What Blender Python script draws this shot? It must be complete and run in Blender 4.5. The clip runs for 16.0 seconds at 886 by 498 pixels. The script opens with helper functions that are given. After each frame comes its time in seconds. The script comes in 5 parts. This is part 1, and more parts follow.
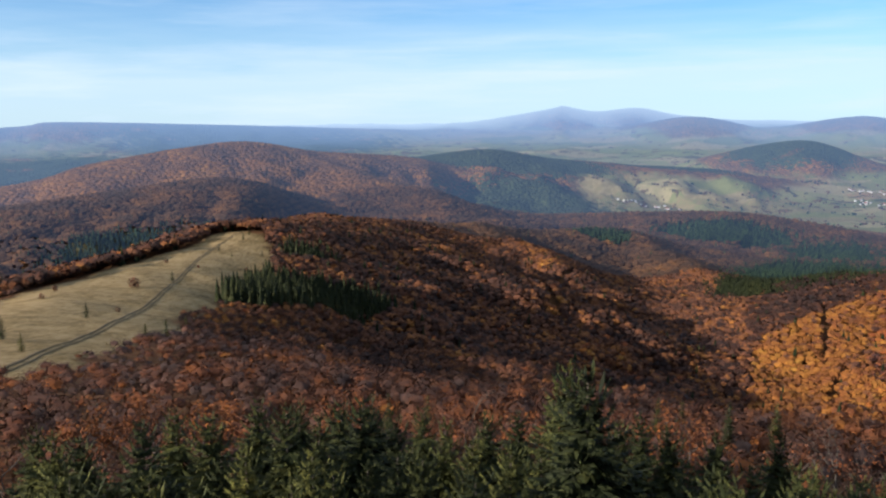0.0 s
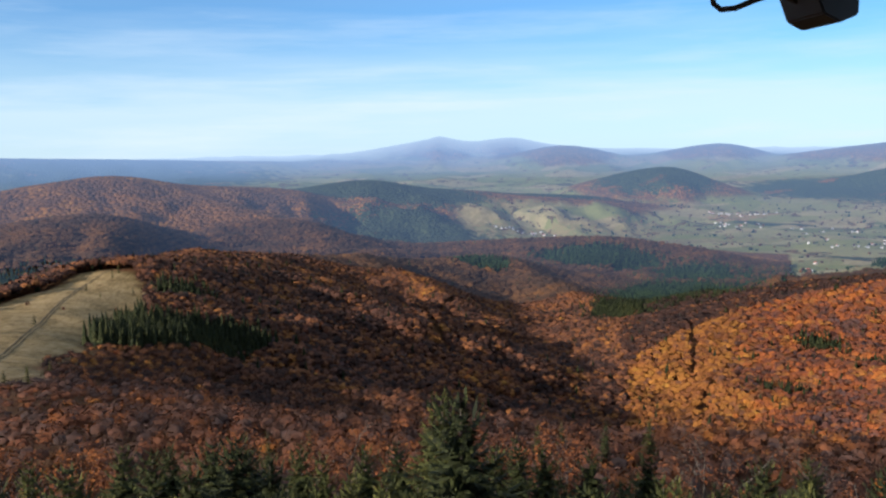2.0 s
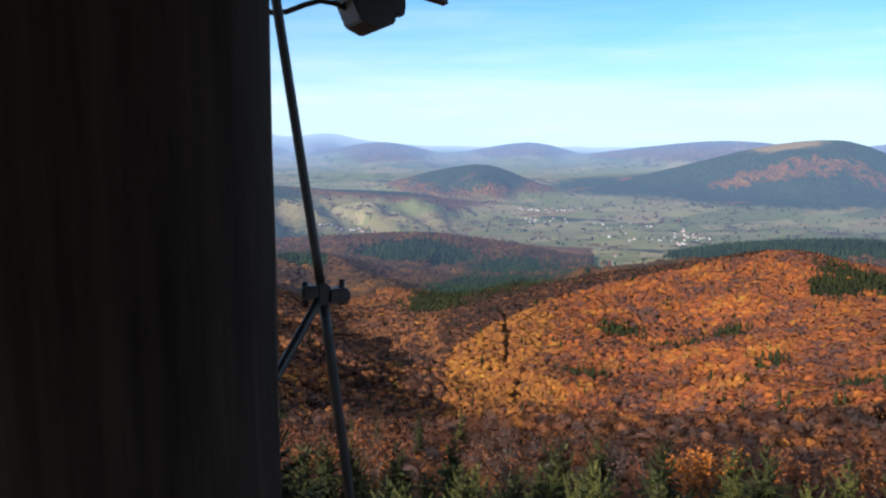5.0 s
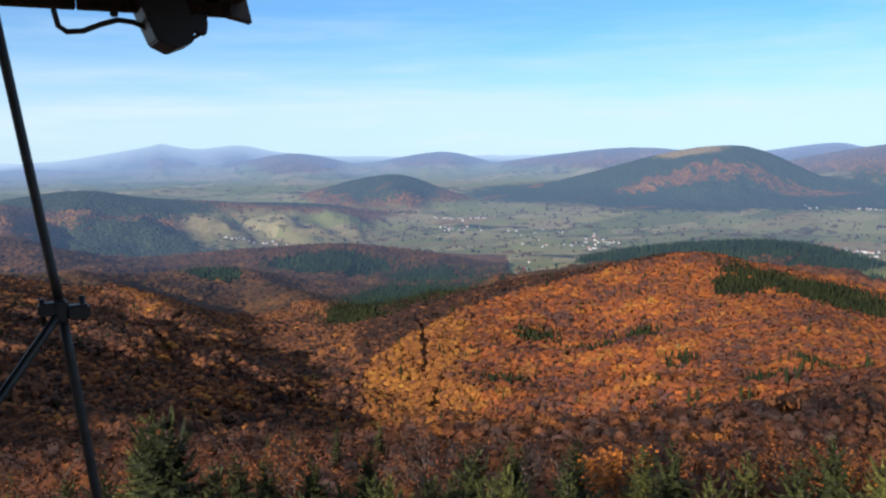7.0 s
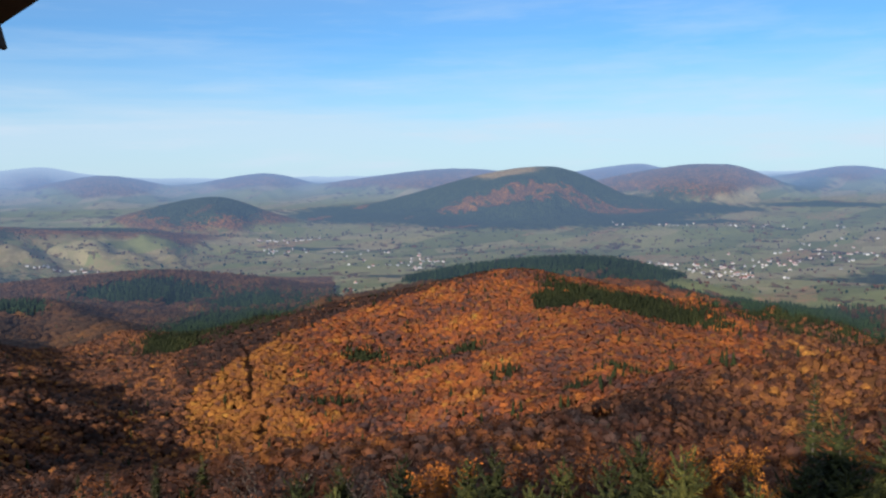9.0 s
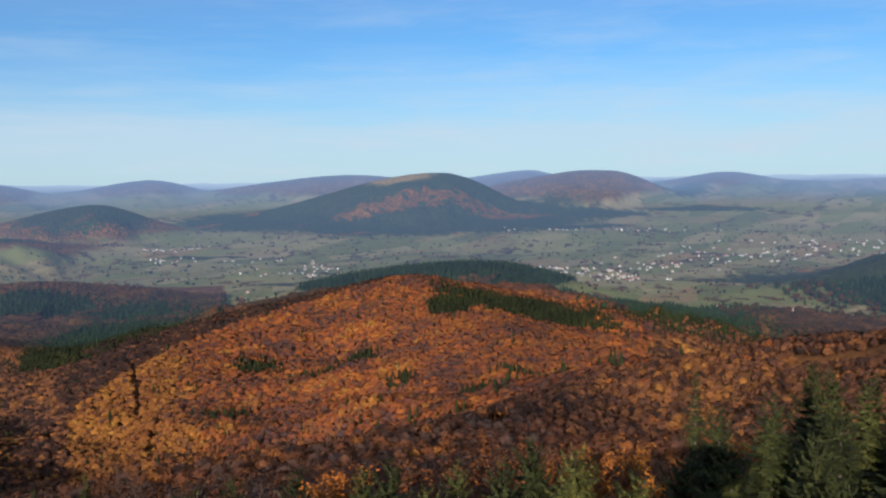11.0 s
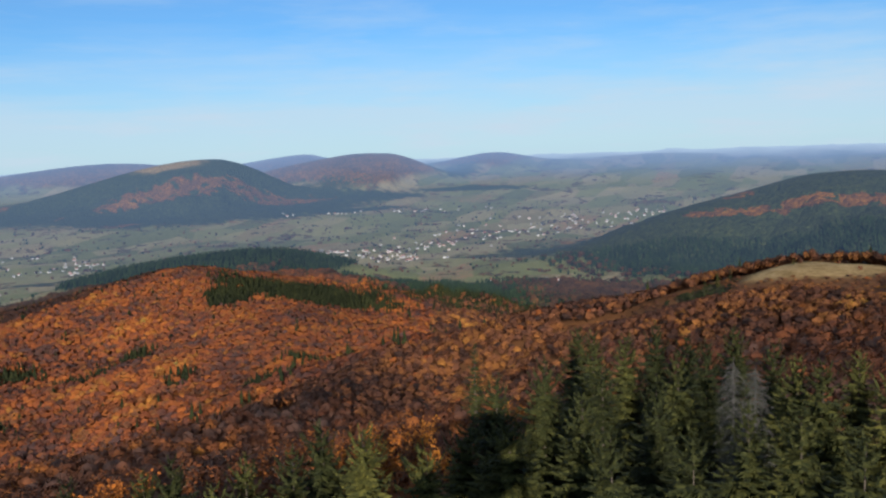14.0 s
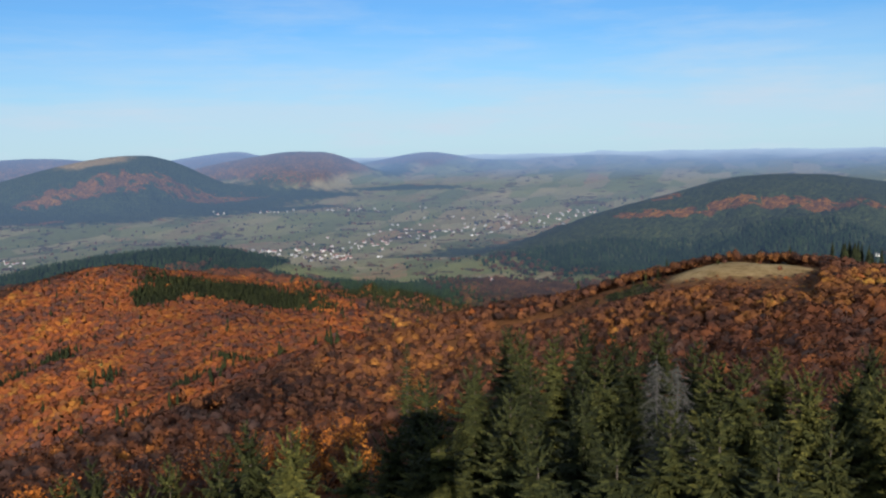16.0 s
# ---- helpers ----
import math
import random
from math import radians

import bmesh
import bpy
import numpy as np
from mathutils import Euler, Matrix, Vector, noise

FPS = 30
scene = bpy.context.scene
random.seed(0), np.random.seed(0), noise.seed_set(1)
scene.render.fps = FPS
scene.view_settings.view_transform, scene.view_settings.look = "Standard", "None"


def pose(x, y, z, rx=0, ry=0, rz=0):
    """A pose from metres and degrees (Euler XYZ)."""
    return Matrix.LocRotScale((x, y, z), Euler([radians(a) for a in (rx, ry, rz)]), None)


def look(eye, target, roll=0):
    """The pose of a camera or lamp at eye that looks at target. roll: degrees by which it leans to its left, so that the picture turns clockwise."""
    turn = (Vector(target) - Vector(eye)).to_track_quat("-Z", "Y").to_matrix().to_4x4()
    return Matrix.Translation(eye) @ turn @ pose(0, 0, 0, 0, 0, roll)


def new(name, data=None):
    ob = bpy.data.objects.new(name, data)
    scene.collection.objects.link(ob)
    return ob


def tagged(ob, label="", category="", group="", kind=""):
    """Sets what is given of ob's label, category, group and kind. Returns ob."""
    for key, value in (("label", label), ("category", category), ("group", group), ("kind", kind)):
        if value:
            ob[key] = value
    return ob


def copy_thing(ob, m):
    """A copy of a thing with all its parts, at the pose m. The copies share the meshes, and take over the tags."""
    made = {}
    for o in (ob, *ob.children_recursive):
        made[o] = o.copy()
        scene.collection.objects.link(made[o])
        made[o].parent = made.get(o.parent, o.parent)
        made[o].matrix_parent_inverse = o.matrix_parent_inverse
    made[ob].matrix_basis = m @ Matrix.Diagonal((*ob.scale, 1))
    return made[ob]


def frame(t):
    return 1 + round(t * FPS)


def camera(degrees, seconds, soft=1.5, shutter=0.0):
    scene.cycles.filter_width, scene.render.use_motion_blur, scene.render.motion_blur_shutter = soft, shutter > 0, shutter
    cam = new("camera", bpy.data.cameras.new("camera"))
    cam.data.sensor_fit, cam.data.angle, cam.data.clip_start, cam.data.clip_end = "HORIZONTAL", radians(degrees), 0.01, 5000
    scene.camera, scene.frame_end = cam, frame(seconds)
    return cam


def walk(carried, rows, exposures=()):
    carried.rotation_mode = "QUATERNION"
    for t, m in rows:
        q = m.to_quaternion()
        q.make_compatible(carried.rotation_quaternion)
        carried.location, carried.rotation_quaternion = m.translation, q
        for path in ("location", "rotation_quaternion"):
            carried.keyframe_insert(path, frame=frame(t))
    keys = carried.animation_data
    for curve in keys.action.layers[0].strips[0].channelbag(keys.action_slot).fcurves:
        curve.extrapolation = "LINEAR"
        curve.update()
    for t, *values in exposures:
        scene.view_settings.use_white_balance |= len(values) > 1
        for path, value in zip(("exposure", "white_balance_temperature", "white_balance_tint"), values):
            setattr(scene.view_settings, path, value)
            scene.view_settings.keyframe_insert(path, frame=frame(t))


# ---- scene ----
# ---------------------------------------------------------------- camera
cam = camera(55.92, 16.0, soft=2.3)
EYE = 22.0            # eye above the ground at the tower's foot
# seconds, east, north, yaw to the right, pitch, lean to the left
ROWS = [
    (0.0, 0.000, 0.000, 0.0, 0.00, -9.34, -0.53),
    (0.5, 0.150, -0.005, 0.0, 2.13, -8.74, -1.14),
    (1.0, 0.230, -0.010, 0.0, 1.96, -9.10, -1.11),
    (1.5, 0.330, -0.015, 0.0, 5.35, -7.78, -0.95),
    (2.0, 0.450, -0.020, 0.0, 8.23, -7.38, -1.08),
    (2.5, 0.549, -0.050, 0.0, 11.37, -7.86, -0.84),
    (3.0, 0.665, -0.090, 0.0, 14.43, -6.93, -0.85),
    (3.5, 0.770, -0.122, 0.0, 17.67, -7.05, -0.34),
    (4.0, 0.887, -0.148, 0.0, 20.05, -7.29, 0.29),
    (6.5, 1.316, -0.352, 0.0, 21.59, -8.05, -0.75),
    (7.0, 1.351, -0.410, 0.010, 26.54, -7.14, -0.86),
    (7.5, 1.378, -0.520, 0.018, 29.84, -6.82, -0.63),
    (8.0, 1.390, -0.600, 0.016, 33.78, -6.67, -0.81),
    (8.5, 1.400, -0.650, 0.014, 36.56, -6.22, -0.87),
    (11.0, 1.420, -0.800, 0.004, 45.80, -5.56, -0.95),
    (11.5, 1.422, -0.808, 0.0, 48.45, -5.37, -0.75),
    (12.0, 1.424, -0.816, 0.0, 51.18, -5.06, -0.69),
    (12.5, 1.426, -0.824, 0.0, 54.12, -5.05, -1.30),
    (13.0, 1.428, -0.832, 0.0, 57.18, -6.10, -1.78),
    (13.5, 1.430, -0.840, 0.0, 59.86, -6.51, -1.85),
    (14.0, 1.432, -0.892, 0.0, 60.86, -7.04, -2.04),
    (14.5, 1.434, -0.944, 0.0, 62.55, -6.32, -1.79),
    (15.0, 1.436, -0.996, 0.0, 63.57, -6.08, -1.81),
    (15.5, 1.438, -1.048, 0.0, 64.22, -6.73, -1.98),
    (16.0, 1.440, -1.100, 0.0, 65.42, -7.20, -1.27),
]
walk(cam, [(t, look((x, y, EYE + z),
                    (x + math.sin(radians(yaw)) * math.cos(radians(p)),
                     y + math.cos(radians(yaw)) * math.cos(radians(p)),
                     EYE + z + math.sin(radians(p))), roll))
           for t, x, y, z, yaw, p, roll in ROWS],
     [(0.0, 1.42), (3.0, 1.42), (3.5, 1.53), (4.0, 1.69), (6.3, 1.44), (7.0, 1.39), (8.5, 1.22), (11.0, 1.00), (16.0, 1.01)])

# ---------------------------------------------------------------- light
SUN_AZ, SUN_EL = 243.0, 18.8     # compass bearing (0 = north, clockwise) and height
world = bpy.data.worlds.new("sky")
scene.world = world
world.use_nodes = True
wn, wl = world.node_tree.nodes, world.node_tree.links
sky = wn.new("ShaderNodeTexSky")
sky.sky_type = "NISHITA"
sky.sun_disc = False
sky.sun_elevation = radians(SUN_EL)
sky.sun_rotation = radians(SUN_AZ)
sky.altitude = 900
sky.air_density, sky.dust_density, sky.ozone_density = 1.0, 0.0, 4.0
# thin high cloud: a pale veil low over the horizon and a few wisps above it
def wnode(kind, *values):
    n = wn.new(kind)
    for s, v in zip(n.inputs, values):
        if hasattr(v, "is_output"):
            wl.new(v, s)
        elif v is not None:
            s.default_value = v
    return n


def wmath(op, a, b, clamp=False):
    n = wnode("ShaderNodeMath", a, b)
    n.operation, n.use_clamp = op, clamp
    return n.outputs[0]


way = wnode("ShaderNodeTexCoord").outputs["Generated"]
up = wnode("ShaderNodeSeparateXYZ", way).outputs[2]
drawn = wnode("ShaderNodeMapping", way, None, (0.0, 0.0, 0.5), (2.2, 3.2, 26.0)).outputs[0]
wisp = wn.new("ShaderNodeTexNoise")
wl.new(drawn, wisp.inputs["Vector"])
wisp.inputs["Scale"].default_value, wisp.inputs["Detail"].default_value, wisp.inputs["Roughness"].default_value = 1.5, 7.0, 0.55
band = wn.new("ShaderNodeValToRGB")
wl.new(wmath("ADD", up, wmath("MULTIPLY", wmath("SUBTRACT", wisp.outputs[0], 0.5), 0.10)), band.inputs[0])
for el, (p, v) in zip([band.color_ramp.elements[0], band.color_ramp.elements[1]] + [band.color_ramp.elements.new(q) for q in (0.3, 0.4, 0.6)],
                      ((0.0, 0.74), (0.30, 0.02), (0.040, 0.80), (0.080, 0.46), (0.15, 0.15))):
    el.position, el.color = p, (v, v, v, 1)
drift = wn.new("ShaderNodeTexNoise")
wl.new(wnode("ShaderNodeMapping", way, None, (0.2, 0.0, 0.9), (1.3, 2.6, 15.0)).outputs[0], drift.inputs["Vector"])
drift.inputs["Scale"].default_value, drift.inputs["Detail"].default_value, drift.inputs["Roughness"].default_value = 2.4, 8.0, 0.62
cirrus = wmath("MULTIPLY", wmath("SUBTRACT", drift.outputs[0], 0.49, True), 0.8)
veil = wnode("ShaderNodeMix")
veil.data_type = "RGBA"
wl.new(wmath("ADD", band.outputs[0], cirrus, True), veil.inputs[0])
tint = wnode("ShaderNodeMix")
tint.data_type, tint.blend_type = "RGBA", "MULTIPLY"
tint.inputs[0].default_value = 1.0
tint.inputs[7].default_value = (0.37, 0.86, 1.19, 1)
wl.new(sky.outputs[0], tint.inputs[6])
wl.new(tint.outputs[2], veil.inputs[6])
veil.inputs[7].default_value = (5.8, 7.0, 8.3, 1)
wl.new(veil.outputs[2], wn["Background"].inputs[0])
wn["Background"].inputs[1].default_value = 0.05

sun = new("sun", bpy.data.lights.new("sun", "SUN"))
sun.data.energy, sun.data.angle, sun.data.color = 5.0, radians(0.53), (1.0, 0.93, 0.82)
sun.matrix_world = look((0, 0, 300), (-math.sin(radians(SUN_AZ)) * math.cos(radians(SUN_EL)),
                                      -math.cos(radians(SUN_AZ)) * math.cos(radians(SUN_EL)),
                                      300 - math.sin(radians(SUN_EL))))

# ---------------------------------------------------------------- materials
class Nodes:
    """A short way to write a node tree."""

    def __init__(self, name):
        self.mat = bpy.data.materials.new(name)
        self.mat.use_nodes = True
        self.tree = self.mat.node_tree
        self.bsdf = self.tree.nodes["Principled BSDF"]
        self.out = self.tree.nodes["Material Output"]
        self.bsdf.inputs["Specular IOR Level"].default_value = 0.09

    def add(self, kind, **inputs):
        n = self.tree.nodes.new(kind)
        for key, value in inputs.items():
            self.put(n.inputs[int(key[1:]) if key[0] == "i" and key[1:].isdigit() else key.replace("_", " ")], value)
        return n

    def put(self, socket, value):
        if hasattr(value, "is_output"):
            self.tree.links.new(value, socket)
        elif hasattr(value, "outputs"):
            self.tree.links.new(value.outputs[0], socket)
        else:
            socket.default_value = value

    def noise(self, scale, detail=4.0, vector=None, rough=0.55):
        n = self.add("ShaderNodeTexNoise", Scale=scale, Detail=detail, Roughness=rough)
        self.put(n.inputs["Vector"], vector if vector is not None else self.place())
        return n.outputs[0]

    def place(self):
        return self.add("ShaderNodeNewGeometry").outputs["Position"]

    def ramp(self, fac, stops):
        n = self.add("ShaderNodeValToRGB")
        self.put(n.inputs[0], fac)
        e = n.color_ramp.elements
        while len(e) < len(stops):
            e.new(0.5)
        for el, (p, c) in zip(e, stops):
            el.position = p
            el.color = (*c, 1) if len(c) == 3 else c
        return n.outputs[0]

    def math(self, op, a, b=0.0, clamp=False):
        n = self.add("ShaderNodeMath", i0=a, i1=b)
        n.operation, n.use_clamp = op, clamp
        return n.outputs[0]

    def mix(self, fac, a, b, blend="MIX"):
        n = self.tree.nodes.new("ShaderNodeMix")
        n.data_type, n.blend_type = "RGBA", blend
        for s, v in ((n.inputs[0], fac), (n.inputs[6], a), (n.inputs[7], b)):
            self.put(s, (*v, 1) if isinstance(v, tuple) and len(v) == 3 else v)
        return n.outputs[2]

    def attr(self, name):
        n = self.add("ShaderNodeAttribute")
        n.attribute_name = name
        return n.outputs["Fac"]

    def bump(self, h, strength, distance):
        n = self.add("ShaderNodeBump", Height=h, Strength=strength, Distance=distance)
        self.put(self.bsdf.inputs["Normal"], n.outputs[0])

    def done(self, colour, rough=0.9):
        self.put(self.bsdf.inputs["Base Color"], colour)
        self.put(self.bsdf.inputs["Roughness"], rough)
        return self.mat


RUST = [(0.0, (0.058, 0.031, 0.024)), (0.25, (0.105, 0.048, 0.031)), (0.5, (0.155, 0.066, 0.031)), (0.74, (0.23, 0.096, 0.030)), (0.92, (0.32, 0.150, 0.036)),
        (1.0, (0.38, 0.22, 0.045))]
GOLD = [(0.0, (0.070, 0.040, 0.028)), (0.2, (0.135, 0.049, 0.022)), (0.45, (0.22, 0.066, 0.017)), (0.66, (0.29, 0.092, 0.017)), (0.84, (0.345, 0.136, 0.021)), (0.95, (0.36, 0.19, 0.030)),
        (1.0, (0.16, 0.15, 0.040))]
YELLOW = [(0.0, (0.17, 0.056, 0.020)), (0.35, (0.26, 0.088, 0.019)), (0.7, (0.33, 0.130, 0.021)), (1.0, (0.37, 0.18, 0.028))]
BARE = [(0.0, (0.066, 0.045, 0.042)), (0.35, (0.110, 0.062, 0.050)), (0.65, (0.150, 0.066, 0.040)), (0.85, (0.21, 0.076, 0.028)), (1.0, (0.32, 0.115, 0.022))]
SPRUCE = [(0.0, (0.014, 0.028, 0.013)), (0.5, (0.026, 0.048, 0.018)), (0.85, (0.042, 0.066, 0.022)), (1.0, (0.065, 0.085, 0.026))]
NEEDLES = [(0.0, (0.006, 0.007, 0.003)), (0.35, (0.015, 0.018, 0.006)), (0.7, (0.038, 0.038, 0.010)), (1.0, (0.104, 0.092, 0.021))]


# haze colours from nearer blue to pale at the horizon, used as emission
HAZE = [(0.0, (0.052, 0.086, 0.170)), (0.5, (0.064, 0.110, 0.205)), (0.75, (0.076, 0.132, 0.230)), (0.92, (0.105, 0.168, 0.290)), (1.0, (0.20, 0.275, 0.385))]


def haze_glow(k):
    """Haze painted in as emission, mixed over the surface more strongly with distance."""
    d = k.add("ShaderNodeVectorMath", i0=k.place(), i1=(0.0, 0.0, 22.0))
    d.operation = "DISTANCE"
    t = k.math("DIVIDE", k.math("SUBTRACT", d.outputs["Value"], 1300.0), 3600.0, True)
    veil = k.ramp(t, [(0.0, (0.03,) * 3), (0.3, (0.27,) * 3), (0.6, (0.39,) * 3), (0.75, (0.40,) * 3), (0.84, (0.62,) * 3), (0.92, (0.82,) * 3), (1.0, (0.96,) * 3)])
    air = k.add("ShaderNodeEmission", Color=k.ramp(t, HAZE), Strength=1.0)
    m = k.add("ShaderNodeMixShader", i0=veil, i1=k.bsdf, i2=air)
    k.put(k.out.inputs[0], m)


def deep(stops, k):
    return [(p, tuple(v * k for v in c)) for p, c in stops]


def crown_material(name, stops, grain, depth, single=0.62, veil=0.0):
    """Crowns of a wood seen from afar: each crown its own tint, broken by clumps of leaves."""
    k = Nodes(name)
    tint = k.add("ShaderNodeNewGeometry").outputs["Random Per Island"]
    clump = k.noise(grain, 5.0)
    patch = k.noise(0.018, 3.0, None, 0.5)
    f = k.math("ADD", k.math("MULTIPLY", tint, single), k.math("MULTIPLY", k.math("SUBTRACT", clump, 0.5), 0.6))
    if single < 0.3:   # loose leaves: the tint goes by the tree, not by the leaf
        f = k.math("ADD", f, k.math("MULTIPLY", k.attr("tree_tint"), 0.55))
    f = k.math("ADD", f, k.math("MULTIPLY", k.math("SUBTRACT", patch, 0.48), 1.5), True)
    if depth:
        k.bump(clump, 1.0, depth)
    mat = k.done(k.ramp(f, stops), 0.85)
    # veil: paint distance haze over these crowns as a glow
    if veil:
        haze_glow(k)
    return mat


def object_foliage(name, stops, grain):
    """Leaves of a single tree: a tint for each tree and each clump."""
    k = Nodes(name)
    tint = k.add("ShaderNodeObjectInfo").outputs["Random"]
    leaf = k.add("ShaderNodeNewGeometry").outputs["Random Per Island"]
    f = k.math("ADD", k.math("MULTIPLY", tint, 0.45), k.math("MULTIPLY", leaf, 0.4))
    f = k.math("ADD", f, k.math("MULTIPLY", k.math("SUBTRACT", k.noise(grain, 3.0), 0.4), 0.6), True)
    k.bsdf.inputs["Subsurface Weight"].default_value = 0.0
    return k.done(k.ramp(f, stops), 0.75)


def bark_material(name, dark, pale):
    k = Nodes(name)
    n = k.noise(6.0, 6.0)
    k.bump(n, 0.6, 0.03)
    return k.done(k.mix(n, dark, pale), 0.95)


M_RUST = crown_material("rusty_beech_canopy", [(p, (c[0] * 0.78, c[1] * 0.70, c[2] * 0.66)) for p, c in RUST], 0.85, 0.9, 0.14)
M_GOLD = crown_material("golden_beech_canopy", [(p, (c[0] * 0.77, c[1] * 0.71, c[2] * 0.92)) for p, c in GOLD], 0.8, 0.9, 0.12)
M_YELLOW = crown_material("yellow_beech_canopy", [(p, (c[0] * 0.66, c[1] * 0.68, c[2] * 0.85)) for p, c in YELLOW], 0.8, 0.9, 0.12)
# bare twigs, with extra darkening in the colour to deepen the slope's shade
M_BARE_SHADED = crown_material("half_bare_canopy_shaded", [(p, (c[0] * 0.30, c[1] * 0.26, c[2] * 0.245)) for p, c in BARE], 0.9, 0.9, 0.14)
M_CONE = crown_material("spruce_canopy", [(p, (c[0] * 0.58, c[1] * 0.38, c[2] * 0.36)) for p, c in SPRUCE], 0.9, 1.2)
# crowns from 1300 m outwards, with haze painted into the material
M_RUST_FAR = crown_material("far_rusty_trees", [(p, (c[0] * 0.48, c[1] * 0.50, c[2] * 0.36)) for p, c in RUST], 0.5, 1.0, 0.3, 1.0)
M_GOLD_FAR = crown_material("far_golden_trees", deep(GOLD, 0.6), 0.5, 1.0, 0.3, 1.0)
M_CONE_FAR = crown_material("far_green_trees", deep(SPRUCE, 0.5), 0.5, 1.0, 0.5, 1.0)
M_LOOSE = {"gold": crown_material("loose_golden_leaves", deep(GOLD, 0.52), 0.5, 0, 0.12), "bare": crown_material("loose_withered_leaves", [(p, (c[0] * 0.74, c[1] * 0.66, c[2] * 0.60)) for p, c in BARE], 0.5, 0, 0.12),
           "rust": crown_material("loose_rusty_leaves", [(p, (c[0] * 0.96, c[1] * 0.74, c[2] * 0.60)) for p, c in RUST], 0.5, 0, 0.12)}
M_NEEDLE = object_foliage("spruce_needles", NEEDLES, 1.2)
M_LEAF = object_foliage("autumn_leaves", [(p, (c[0] * 0.44, c[1] * 0.33, c[2] * 0.26)) for p, c in RUST[1:]], 0.9)
M_LEAF_ORANGE = object_foliage("orange_leaves", [(0.0, (0.13, 0.036, 0.010)), (0.5, (0.23, 0.072, 0.012)), (1.0, (0.29, 0.120, 0.02))], 0.9)
M_LEAF_BROWN = object_foliage("withered_leaves", [(p, (c[0] * 0.42, c[1] * 0.34, c[2] * 0.28)) for p, c in BARE], 0.8)
M_BARK = bark_material("bark", (0.028, 0.022, 0.018), (0.085, 0.068, 0.058))
M_GREY_BARK = bark_material("dead_grey_bark", (0.030, 0.028, 0.026), (0.09, 0.086, 0.08))


def land_material(name, far):
    """The ground: forest floor or far forest, meadow grass and fields, told apart by the land's own cover."""
    k = Nodes(name)
    pos = k.place()
    fine, mid, broad = k.noise(0.9, 6.0, pos), k.noise(0.07, 5.0, pos), k.noise(0.009, 4.0, pos)
    # woods
    cell = k.add("ShaderNodeTexVoronoi", Vector=pos, Scale=0.105 if far else 0.16)
    tint = k.add("ShaderNodeSeparateColor", Color=cell.outputs["Color"]).outputs[0]
    f = k.math("ADD", k.math("MULTIPLY", tint, 0.55), k.math("MULTIPLY", k.math("SUBTRACT", broad, 0.38), 1.2), True)
    if far:
        leafy = k.ramp(f, [(p, (c[0] * 0.58, c[1] * 0.60, c[2] * 0.42)) for p, c in RUST])
        green = k.ramp(k.math("ADD", k.math("MULTIPLY", tint, 0.5), k.math("SUBTRACT", mid, 0.35), True), [(p, (c[0] * 0.85, c[1] * 0.62, c[2] * 0.75)) for p, c in SPRUCE])
    else:
        leafy = k.mix(mid, (0.050, 0.024, 0.012), (0.105, 0.044, 0.016))
        green = k.mix(mid, (0.02, 0.022, 0.012), (0.05, 0.04, 0.02))
    wood = k.mix(k.math("GREATER_THAN", k.math("ADD", k.attr("conifer"), k.math("MULTIPLY", k.math("SUBTRACT", mid, 0.5), 0.9)), 0.5), leafy, green)
    # meadow
    tuft = k.noise(0.28, 8.0, pos, 0.7)
    blade = k.noise(0.5, 4.0, k.add("ShaderNodeMapping", Vector=pos, Rotation=(0, 0, 0.5), Scale=(1.0, 0.16, 1.0)).outputs[0])
    grass = k.ramp(k.math("ADD", k.math("MULTIPLY", k.math("ADD", k.math("ADD", fine, tuft), blade), 0.32), k.math("MULTIPLY", k.math("SUBTRACT", mid, 0.5), 0.4)),
                   [(0.33, (0.060, 0.038, 0.015)), (0.42, (0.120, 0.078, 0.030)), (0.50, (0.170, 0.115, 0.054)), (0.62, (0.24, 0.166, 0.084))])
    # fields: strips of grass, stubble and plough
    turn = k.add("ShaderNodeMapping", Vector=pos, Rotation=(0, 0, 0.6), Scale=(1.0, 2.4, 0.02))
    plot = k.add("ShaderNodeTexVoronoi", Vector=turn.outputs[0], Scale=0.0042)
    pick = k.add("ShaderNodeSeparateColor", Color=plot.outputs["Color"]).outputs[0]
    field = k.ramp(k.math("ADD", k.math("MULTIPLY", pick, 0.95), k.math("MULTIPLY", k.math("SUBTRACT", mid, 0.45), 0.4)),
                   [(0.0, (0.070, 0.074, 0.028)), (0.28, (0.105, 0.108, 0.040)), (0.5, (0.135, 0.122, 0.055)), (0.66, (0.175, 0.142, 0.078)), (0.80, (0.120, 0.094, 0.044)), (0.9, (0.100, 0.106, 0.042)), (1.0, (0.18, 0.104, 0.055))])
    hedge = k.math("GREATER_THAN", k.math("ADD", k.noise(0.02, 5.0, pos), k.math("MULTIPLY", k.noise(0.004, 2.0, pos), 0.5)), 0.875)
    field = k.mix(hedge, field, k.mix(tint, (0.025, 0.028, 0.016), (0.085, 0.043, 0.018)))
    colour = k.mix(k.attr("meadow"), k.mix(k.attr("field"), wood, field), grass)
    rough_wood = k.math("MULTIPLY", k.math("SUBTRACT", 1.0, k.math("MAXIMUM", k.attr("field"), k.attr("meadow"))), 1.0)
    h = k.math("MULTIPLY", k.math("SUBTRACT", 1.0, cell.outputs["Distance"]), rough_wood)
    h = k.math("ADD", h, k.math("MULTIPLY", fine, 0.25))
    k.bump(h, 1.0, 5.0 if far else 0.6)
    mat = k.done(colour, 0.95)
    # the far sheet has distance haze painted over its land colours
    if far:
        haze_glow(k)
    return mat


